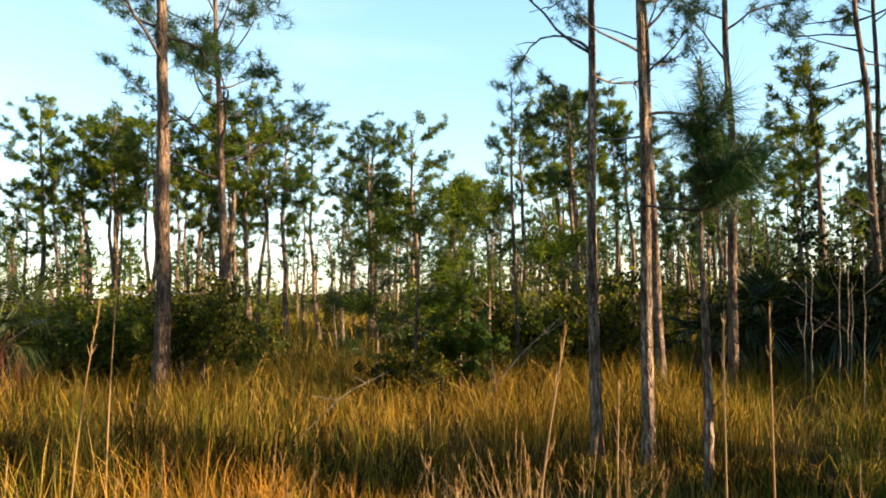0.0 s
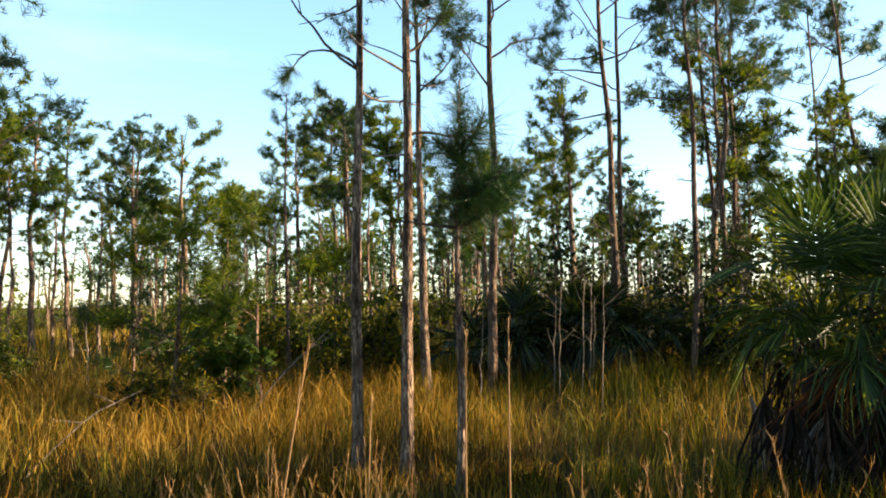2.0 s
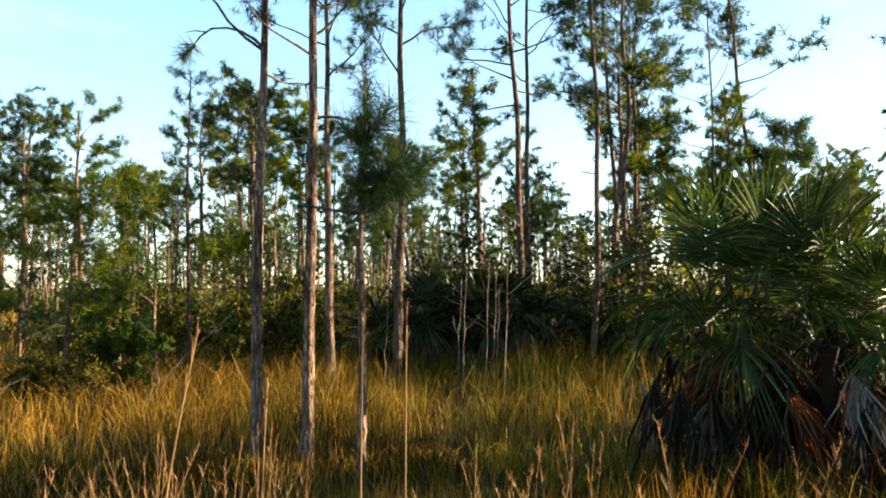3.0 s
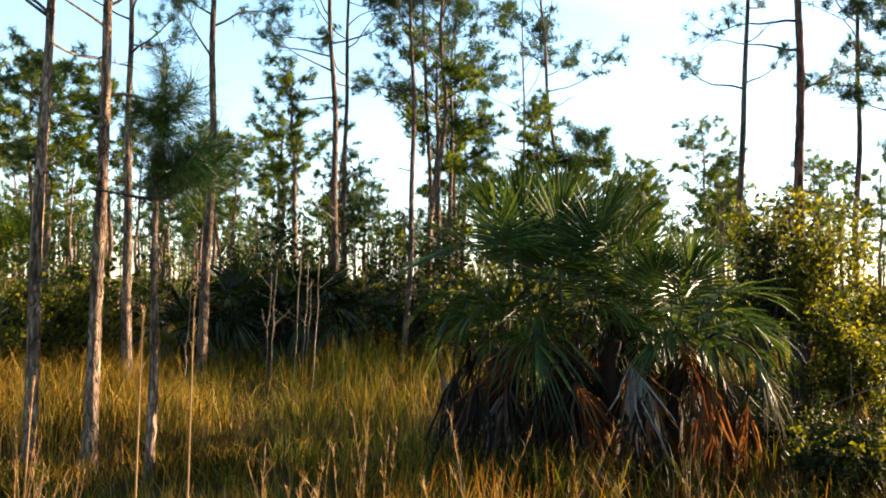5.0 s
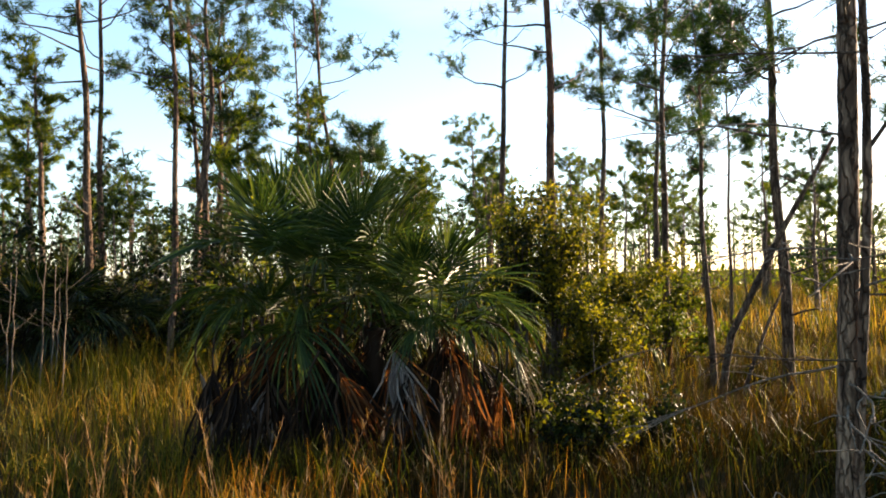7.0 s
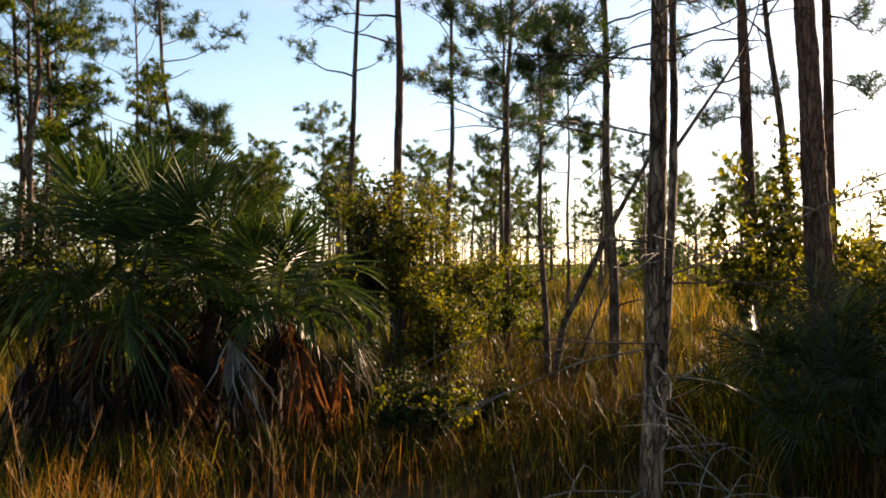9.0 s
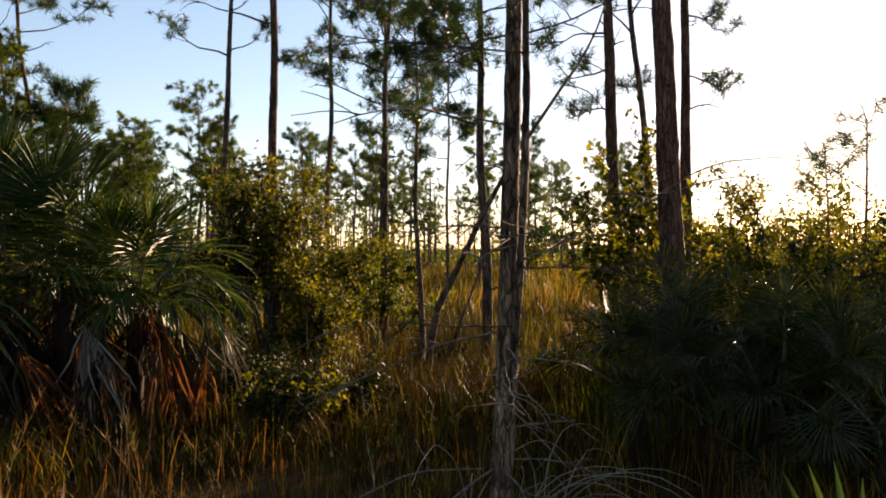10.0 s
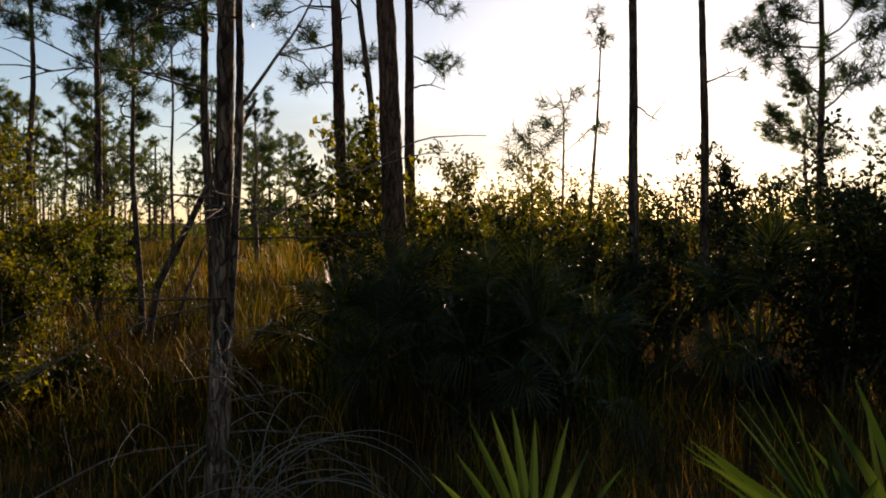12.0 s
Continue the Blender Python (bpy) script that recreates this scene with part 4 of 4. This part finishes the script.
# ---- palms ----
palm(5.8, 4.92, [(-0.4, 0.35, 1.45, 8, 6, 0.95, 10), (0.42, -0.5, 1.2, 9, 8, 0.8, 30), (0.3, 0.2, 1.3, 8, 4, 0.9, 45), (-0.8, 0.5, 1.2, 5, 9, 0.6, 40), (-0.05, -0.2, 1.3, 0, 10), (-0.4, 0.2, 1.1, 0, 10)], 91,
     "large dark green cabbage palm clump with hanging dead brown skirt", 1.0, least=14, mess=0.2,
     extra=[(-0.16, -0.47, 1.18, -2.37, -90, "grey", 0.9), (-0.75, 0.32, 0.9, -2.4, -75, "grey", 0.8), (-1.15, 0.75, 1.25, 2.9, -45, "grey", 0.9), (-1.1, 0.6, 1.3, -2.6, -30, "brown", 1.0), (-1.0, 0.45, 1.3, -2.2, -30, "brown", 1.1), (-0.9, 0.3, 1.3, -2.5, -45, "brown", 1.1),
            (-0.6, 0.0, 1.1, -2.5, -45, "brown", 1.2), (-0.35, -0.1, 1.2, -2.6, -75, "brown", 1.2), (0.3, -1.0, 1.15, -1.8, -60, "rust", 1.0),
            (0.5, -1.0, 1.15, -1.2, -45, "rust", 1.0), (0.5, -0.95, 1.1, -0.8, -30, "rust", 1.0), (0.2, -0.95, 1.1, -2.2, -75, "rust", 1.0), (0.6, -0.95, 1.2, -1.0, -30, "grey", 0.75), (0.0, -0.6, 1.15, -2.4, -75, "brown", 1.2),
            (-0.45, 0.1, 1.25, -2.9, 0, "green", 0.36), (0.1, -0.6, 1.3, -2.0, 0, "green", 0.34)]
     + [(-0.4 + 0.72 * o, 0.35 - 0.69 * o, 1.5 - 0.2 * (rise < 50), az, rise, "green", big) for o, az, rise, big in (
         (-0.3, -2.9, 75, 1.0), (-0.15, -2.4, 90, 0.95), (0.05, 0.9, 90, 1.05), (0.2, -2.1, 90, 0.9), (0.4, -1.5, 75, 0.95), (0.5, -0.8, 75, 0.9), (-0.35, 2.8, 60, 0.95), (-0.4, 2.5, 45, 0.75), (-0.35, 2.9, 30, 0.6),
         (-0.1, -2.6, 60, 0.75), (0.15, -1.9, 60, 0.7), (0.0, -2.3, 30, 0.55), (-0.3, -3.0, 30, 0.6), (0.3, 0.0, 75, 0.95), (0.45, -0.6, 60, 0.85), (0.3, -1.6, 45, 0.6))]
     + [(0.42 + 0.72 * o, -0.5 - 0.69 * o, 1.2 - 0.15 * (rise < 50), az, rise, "green", big) for o, az, rise, big in (
         (-0.1, -2.4, 75, 0.75), (0.05, -2.0, 75, 0.8), (0.15, -0.9, 60, 0.8), (0.2, -0.6, 30, 0.75), (0.1, -1.2, 45, 0.7), (0.0, -1.9, 30, 0.6), (-0.15, -2.5, 45, 0.6), (0.2, -1.3, 15, 0.6))])
palm(-6.6, 11.6, [(0, 0, 1.15, 20, 10), (-0.8, 0.4, 1.0, 14, 8)], 92, "palm clump with drooping fans at the meadow edge", 0.95, leaf="saw", mess=0.2)
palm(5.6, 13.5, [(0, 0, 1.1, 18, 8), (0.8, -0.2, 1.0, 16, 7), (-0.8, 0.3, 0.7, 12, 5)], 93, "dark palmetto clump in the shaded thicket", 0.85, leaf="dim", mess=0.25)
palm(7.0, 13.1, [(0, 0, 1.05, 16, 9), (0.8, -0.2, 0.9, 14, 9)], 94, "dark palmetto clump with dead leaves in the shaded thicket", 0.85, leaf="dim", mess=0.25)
palm(11.9, 5.7, [(0, 0, 0.7, 12, 6)], 95, "sunlit palmetto beside golden shrubs", 0.8)
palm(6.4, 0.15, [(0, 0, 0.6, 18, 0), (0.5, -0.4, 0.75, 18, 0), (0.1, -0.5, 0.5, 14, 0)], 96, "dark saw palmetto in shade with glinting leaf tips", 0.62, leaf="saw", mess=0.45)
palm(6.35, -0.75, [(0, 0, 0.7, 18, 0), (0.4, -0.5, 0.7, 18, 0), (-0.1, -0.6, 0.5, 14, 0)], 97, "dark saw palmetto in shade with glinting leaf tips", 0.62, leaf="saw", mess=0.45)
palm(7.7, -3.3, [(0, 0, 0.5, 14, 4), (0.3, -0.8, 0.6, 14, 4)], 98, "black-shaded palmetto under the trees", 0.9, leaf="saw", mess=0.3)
palm(3.2, -0.82, [(0, 0, 0.06, 7, 0)], 99, "low saw palmetto fans close to the path", 0.8, least=45, mess=0.2, leaf="broad")
palm(2.95, -1.78, [(0, 0, 0.2, 10, 0)], 100, "low saw palmetto fans close to the path", 0.9, least=40, mess=0.2, leaf="broad")

# ---- shrubs ----
GOLD = "golden-green leafy shrub lit through by the sun"
shrub(10.45, 5.75, 2.85, 0.3, 9000, 0.036, LEAF_GOLD, 111, "tall golden-green vine-covered shrub", stems=16, jitter=0.06, fill=0.45, sprawl=0.35)
shrub(9.9, 4.75, 1.4, 0.6, 7000, 0.034, LEAF_GOLD, 112, GOLD, stems=14, jitter=0.055, fill=0.15)
shrub(10.15, 6.15, 2.75, 0.3, 1300, 0.055, LEAF_DARK, 113, "dark broad-leaved shrub beside a pine", fill=0.4, long=1.7, stems=12, sprawl=0.35)
shrub(11.2, 5.3, 1.75, 1.1, 7500, 0.032, LEAF_GOLD, 114, GOLD)
shrub(12.5, 5.0, 1.6, 1.1, 5500, 0.04, LEAF, 115, GOLD)
# one bush in gold and dark leaves: highlights and shade are coloured in
shrub(6.6, 3.0, 0.6, 0.7, 2600, 0.026, LEAF_GOLD, 116, "low spreading small-leaved bush beside the palms", stems=16, fill=0.2)
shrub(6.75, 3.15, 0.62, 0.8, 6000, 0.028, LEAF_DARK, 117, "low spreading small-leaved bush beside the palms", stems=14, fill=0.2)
# extra bush, added to throw shade on the grass before the palms
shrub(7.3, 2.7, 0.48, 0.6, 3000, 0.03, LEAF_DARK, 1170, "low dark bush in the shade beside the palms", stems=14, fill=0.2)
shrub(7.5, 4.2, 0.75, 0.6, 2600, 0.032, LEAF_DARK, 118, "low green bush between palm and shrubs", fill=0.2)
shrub(-4.1, 13.0, 1.9, 1.0, 4600, 0.05, LEAF_GOLD, 119, "yellow-green bush at the foot of a pine", stems=12)
shrub(-5.9, 13.8, 1.6, 1.0, 3600, 0.05, LEAF, 120, "green bush at the meadow edge")
shrub(0.0, 11.4, 1.0, 1.0, 2200, 0.03, LEAF_GOLD, 121, "mixed green bush in the middle of the meadow")
shrub(0.35, 11.6, 1.45, 0.5, 900, 0.075, LEAF_BRIGHT, 122, "bush with bright green broad leaves", stems=5)
shrub(-0.7, 11.9, 0.9, 1.0, 2200, 0.034, LEAF_GOLD, 123, "mixed green bush in the middle of the meadow")
shrub(10.0, 0.55, 2.5, 0.7, 3800, 0.05, LEAF_GOLD, 124, "tall backlit leafy shrub beside thick trunks", stems=9, fill=0.3)
shrub(9.6, -0.7, 2.2, 1.0, 8000, 0.028, LEAF_GOLD, 125, GOLD)
shrub(10.2, -1.5, 2.15, 1.0, 8000, 0.028, LEAF_GOLD, 126, "backlit leafy shrub bank under the sun", fill=0.08, stems=13)
shrub(11.0, -2.4, 2.3, 1.0, 8000, 0.028, LEAF_GOLD, 127, "backlit leafy shrub bank under the sun", fill=0.08, stems=13)
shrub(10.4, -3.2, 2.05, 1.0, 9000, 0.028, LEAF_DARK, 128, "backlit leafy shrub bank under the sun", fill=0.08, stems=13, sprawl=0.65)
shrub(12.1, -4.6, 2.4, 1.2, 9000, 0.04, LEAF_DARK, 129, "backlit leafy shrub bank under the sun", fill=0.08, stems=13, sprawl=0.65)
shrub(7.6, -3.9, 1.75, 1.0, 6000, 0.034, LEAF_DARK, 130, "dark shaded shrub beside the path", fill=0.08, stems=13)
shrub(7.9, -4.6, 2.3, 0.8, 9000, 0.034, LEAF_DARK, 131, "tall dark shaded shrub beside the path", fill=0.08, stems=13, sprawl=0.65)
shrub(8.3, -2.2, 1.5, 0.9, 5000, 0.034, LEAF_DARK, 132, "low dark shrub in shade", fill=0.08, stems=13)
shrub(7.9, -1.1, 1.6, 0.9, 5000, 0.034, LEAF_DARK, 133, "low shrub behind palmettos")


# ---- repeats further off ----
def clear_of(x, y):
    """Whether a spot lies outside the open meadow and its long view to the far woods."""
    dx, dy = x - EYE_SPOT[0], y - EYE_SPOT[1]
    r, a = math.hypot(dx, dy), math.degrees(math.atan2(dx, dy))
    if 58 < a < 82 and r < 34 or -14.5 < a < -4.5 and r < 34:
        return False
    return r > 15.5


def understory():
    rng = np.random.default_rng(141)
    kinds = [shrub(0, 0, 1.9, 1.3, 1600, 0.06, LEAF, 142, "green understory bush among the pines", group="understory bushes", stems=8, shoots=5, fill=0.15, jitter=0.07),
             shrub(0, 0, 1.6, 1.2, 1600, 0.06, LEAF_DARK, 143, "dark understory bush among the pines", group="understory bushes", stems=8, shoots=5, fill=0.15, jitter=0.07),
             shrub(0, 0, 1.7, 1.3, 1600, 0.06, LEAF_GOLD, 144, "yellowish understory bush among the pines", group="understory bushes", stems=8, shoots=5, fill=0.15, jitter=0.07),
             shrub(0, 0, 2.5, 1.1, 1600, 0.06, LEAF_DARK, 145, "tall dark understory bush among the pines", group="understory bushes", stems=8, shoots=5, fill=0.15, jitter=0.07)]
    spots = []
    p, ang, r = scatter(rng, 700, 15.5, 48, -128, 48)
    for (x, y), a, d in zip(p, ang, r):
        if clear_of(x, y) and all(math.hypot(x - u, y - v) > 1.1 + 0.02 * d for u, v in spots):
            spots.append((x, y))
    p, ang, r = scatter(rng, 260, 14.6, 19, -58, 34)
    edge = [(x, y) for (x, y), d in zip(p, r) if math.hypot(x + 4.3, y - 12.2) > 1.5 and not (-3.5 < x < -0.8)][:46]
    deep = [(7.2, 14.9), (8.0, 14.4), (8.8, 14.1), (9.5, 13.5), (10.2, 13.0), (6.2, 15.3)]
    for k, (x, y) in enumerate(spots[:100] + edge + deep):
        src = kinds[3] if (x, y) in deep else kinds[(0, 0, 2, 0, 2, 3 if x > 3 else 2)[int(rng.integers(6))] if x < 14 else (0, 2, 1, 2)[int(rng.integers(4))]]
        m = Matrix.LocRotScale((x, y, 0), Euler((0, 0, rng.uniform(0, 6.28))), (1, 1, 1)) @ Matrix.Diagonal((*[rng.uniform(0.55, 1.25)] * 3, 1))
        if k < 4:
            kinds[k].matrix_basis = m
        else:
            copy_thing(src, m @ Matrix.Diagonal((1 / src.scale[0],) * 3 + (1,)))


understory()


def middle_pines():
    """The pines of the open wood behind the meadow."""
    rng = np.random.default_rng(151)
    kinds = []
    tall = (8.7, 8.6, 7.8, 9.7, 9.4, 8.3, 8.8)
    for k in range(7):
        kinds.append(pine(0, 0, tall[k], 0.12 - 0.006 * k, (rng.normal() * 0.015, rng.normal() * 0.015),
                          (0.6, 0.56, 0.55, 0.62, 0.58, 0.55, 0.6)[k], 19, (1.75, 1.6, 1.9, 1.6, 1.4, 1.5, 1.3)[k], 0.31, 24, 0.028, 160 + k, lift=22, cluster=1, clump=0.08, round_head=True,
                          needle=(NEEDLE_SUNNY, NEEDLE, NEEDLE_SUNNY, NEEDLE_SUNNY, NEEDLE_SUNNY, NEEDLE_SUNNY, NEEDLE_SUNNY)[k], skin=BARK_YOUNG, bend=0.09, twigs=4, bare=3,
                          label="round-headed pine in the open wood behind the meadow", group="pines of the open wood", sides=7, detail=False))
    own = [(-14.7, 28.4, 8.5), (-11.6, 27.7, 7.9), (-6.9, 25.1, 8.1), (-9.75, 26.25, 7.7), (-4.7, 29.6, 8.2), (4.05, 26.7, 8.3), (6.5, 29.3, 8.8), (12.3, 27.4, 7.7),
           (-2.9, 32.9, 8.6), (-1.0, 32.0, 8.4), (-5.25, 23.4, 5.4), (-8.3, 25.7, 6.3), (-7.6, 28.6, 7.6), (0.6, 27.5, 5.6), (2.4, 24.0, 6.6), (-14.0, 34.0, 8.0), (9.3, 24.5, 6.0), (-3.2, 25.2, 5.6), (-12.9, 31.5, 7.6), (-12.1, 24.7, 6.3), (-11.2, 26.5, 7.6), (-7.9, 23.7, 5.6), (-8.6, 27.9, 7.7), (-6.2, 26.2, 6.4), (-4.9, 27.5, 5.6), (-10.4, 25.0, 7.5), (-9.0, 24.4, 7.0), (-7.7, 26.9, 8.3), (-6.0, 24.2, 7.2), (-5.2, 26.2, 7.6), (-13.2, 29.5, 8.2)]
    spots = list(own)
    p, ang, r = scatter(rng, 260, 17.5, 36, -50, -8)
    for (x, y), a in zip(p, ang):
        if len(spots) < 82 and all(math.hypot(x - q[0], y - q[1]) > 1.7 for q in spots):
            spots.append((x, y, rng.uniform(3.6, 7.0)))
    p, ang, r = scatter(rng, 300, 26, 46, -8, 36)
    for (x, y), a in zip(p, ang):
        if len(spots) < 108 and all(math.hypot(x - q[0], y - q[1]) > 1.9 for q in spots):
            spots.append((x, y, rng.uniform(4.5, 7.8)))
    p, ang, r = scatter(rng, 1200, 19, 52, -132, 52)
    for (x, y), a, d in zip(p, ang, r):
        if len(spots) >= 124:
            break
        if -128 < a < -74 and d < 42:
            continue
        far_enough = d > 26 or a < -25
        if far_enough and all(math.hypot(x - q[0], y - q[1]) > 2.0 for q in spots):
            spots.append((x, y, rng.uniform(4.5, 9.0)))
    p, ang, r = scatter(rng, 300, 30, 58, -86, -46)
    for (x, y), a in zip(p, ang):
        if len(spots) < 150 and all(math.hypot(x - q[0], y - q[1]) > 2.2 for q in spots):
            spots.append((x, y, rng.uniform(4.6, 8.0)))
    p, ang, r = scatter(rng, 500, 25, 50, -84, -48)
    for (x, y), a in zip(p, ang):
        if len(spots) < 174 and all(math.hypot(x - q[0], y - q[1]) > 1.8 for q in spots):
            spots.append((x, y, rng.uniform(4.0, 7.2)))
    for k, (x, y, h) in enumerate(spots):
        src = kinds[k % 7]
        s = h / tall[k % 7]
        m = Matrix.Translation((x, y, 0)) @ Matrix.Rotation(rng.uniform(0, 6.28), 4, "Z") @ Matrix.Diagonal((s, s, s, 1))
        if k < 7:
            src.matrix_basis = m
        else:
            copy_thing(src, m @ Matrix.Diagonal((1 / src.scale[0],) * 3 + (1,)))


middle_pines()


# ---- small things close by ----
def tall_stalk(x, y, z_top, lean_x, lean_y, seed):
    rng = np.random.default_rng(seed)
    ob = tagged(new("tall_grass_stalk"), "tall pale dry grass stalk with a feathery head", "grass", "tall stalks")
    ob.location = (x, y, 0)
    f = np.linspace(0, 1, 9)
    pts = np.c_[lean_x * f ** 1.6, lean_y * f ** 1.6, -0.03 + (z_top + 0.03) * f]
    g = Geo()
    tube(g, pts, np.linspace(0.0085, 0.003, 9), 5)
    part("stem", g, PALE, ob)
    g = Geo()
    k = 26
    f = rng.uniform(6.3, 8.0, k)
    q = np.stack([np.interp(f, np.arange(9), pts[:, c]) for c in range(3)], 1)
    d = unit(unit(pts[8] - pts[7]) + rng.normal(size=(k, 3)) * 0.16)
    ac = unit(np.cross(d, rng.normal(size=(k, 3)))) * 0.003
    g.add(np.stack([q - ac, q + ac, q + d * rng.uniform(0.04, 0.11, k)[:, None]], 1).reshape(-1, 3), np.arange(3 * k).reshape(-1, 3))
    part("seed_head", g, PALE, ob)


tall_stalk(1.5, 3.9, 1.5, 0.02, 0.0, 171)
tall_stalk(1.82, 4.1, 1.56, 0.02, 0.01, 172)
tall_stalk(0.42, 3.16, 1.52, 0.2, 0.0, 173)
tall_stalk(-2.3, 5.0, 1.65, 0.16, 0.1, 174)
tall_stalk(-2.45, 5.9, 1.85, 0.05, 0.1, 175)
tall_stalk(1.1, 4.6, 1.1, 0.05, 0.05, 176)


def dry_clump(x, y, count, length, seed, label):
    """Long dry blades that rise from one foot and arch over to the ground."""
    rng = np.random.default_rng(seed)
    g = Geo()
    for k in range(count):
        foot = (rng.normal() * 0.05, rng.normal() * 0.05, rng.uniform(0.0, 0.35))
        pts = curve3(foot, rng.uniform(-3.4, 0.6), length * rng.uniform(0.5, 1.15), rng.uniform(40, 78), rng.uniform(-140, -80), 9, rng, 0.04)
        pts[:, 2] = np.maximum(pts[:, 2], 0.05)
        tube(g, pts, np.linspace(0.0034, 0.0014, 10), 4)
    ob = tagged(new("dry_grass_clump", g.mesh("dry_grass_clump", GREY_DRY)), label, "grass", "dry clumps")
    ob.location = (x, y, 0)


dry_clump(4.5, 0.5, 13, 1.0, 181, "arching grey dry grass at the foot of a pine")
dry_clump(4.6, 0.4, 13, 1.0, 182, "arching grey dry grass at the foot of a pine")
dry_clump(4.5, 0.8, 8, 1.3, 183, "arching grey dry grass at the foot of a pine")


def dry_stick(a, b, r, seed, label, bow=0.0):
    """A dead stick from a to b, a little crooked, with one or two stubs."""
    rng = np.random.default_rng(seed)
    a, b = np.array(a, float), np.array(b, float)
    ob = tagged(new("dead_branch"), label, "branch", "dead sticks")
    ob.location = tuple(a)
    f = np.linspace(0, 1, 9)
    pts = (b - a) * f[:, None] + rng.normal(size=(9, 3)) * 0.006 * np.linalg.norm(b - a) * np.sin(math.pi * f)[:, None]
    pts[:, 2] += bow * np.sin(math.pi * f)
    g = Geo()
    tube(g, pts, np.linspace(r, r * 0.45, 9), 6, 0.1, rng)
    part("stick", g, GREY_TWIG, ob)
    for k in (4, 6):
        g = Geo()
        tube(g, curve3(pts[k], rng.uniform(0, 6.28), 0.22 * np.linalg.norm(b - a), rng.uniform(10, 60), 10, 4, rng, 0.1), np.linspace(r * 0.5, r * 0.25, 5), 4)
        part("stub", g, GREY_TWIG, ob)


dry_stick((-1.6, 8.45, 0.0), (-0.5, 8.7, 0.82), 0.009, 191, "pale dead stick slanting out of the grass", 0.12)
dry_stick((0.5, 10.8, 0.0), (1.75, 11.08, 1.3), 0.016, 192, "grey dead branch leaning over the meadow grass", 0.1)
dry_stick((8.2, 4.7, 0.0), (8.9, 3.4, 0.78), 0.012, 193, "thin dead branch lying in tall grass", 0.15)
dry_stick((3.6, 1.5, 0.1), (4.45, 0.7, 0.5), 0.007, 194, "bowed grey dry twig beside a pine", 0.18)
dry_stick((-2.1, 15.86, 0.0), (-2.16, 15.86, 1.75), 0.02, 195, "pale upright dead stem among bushes")
for k, (x, y, h) in enumerate([(5.36, 11.37, 1.95), (5.69, 11.22, 2.05), (5.73, 10.65, 2.03), (5.5, 11.9, 1.8), (6.1, 11.8, 1.9), (3.72, 10.38, 1.5), (6.35, 12.2, 1.7)]):
    dry_stick((x, y, 0.0), (x + 0.07, y - 0.04, h), 0.011, 200 + k, "thin pale dead stem standing before the thicket")


def tall_tussock(x, y, count, height, material, seed, label):
    rng = np.random.default_rng(seed)
    g = Geo()
    base = np.c_[rng.normal(size=(count, 2)) * 0.22, np.full(count, -0.02)]
    blades(g, base, rng.uniform(0, 6.28, count), height * rng.uniform(0.6, 1.15, count), rng.uniform(0.15, 0.75, count), np.full(count, 0.012), rng, (0, 0.35, 0.7, 1.0))
    ob = tagged(new("grass_tussock", g.mesh("grass_tussock", material)), label, "grass", "tussocks")
    ob.location = (x, y, 0)


for k, (x, y, h) in enumerate([(7.3, 0.25, 1.25), (7.5, -0.4, 1.5), (7.45, -0.95, 1.45), (7.3, -1.6, 1.3), (7.9, 0.5, 1.2), (8.2, -0.5, 1.6)]):
    tall_tussock(x, y, 240, h, GREEN_GRASS, 220 + k, "tall yellow-green grass tussock lit from behind")
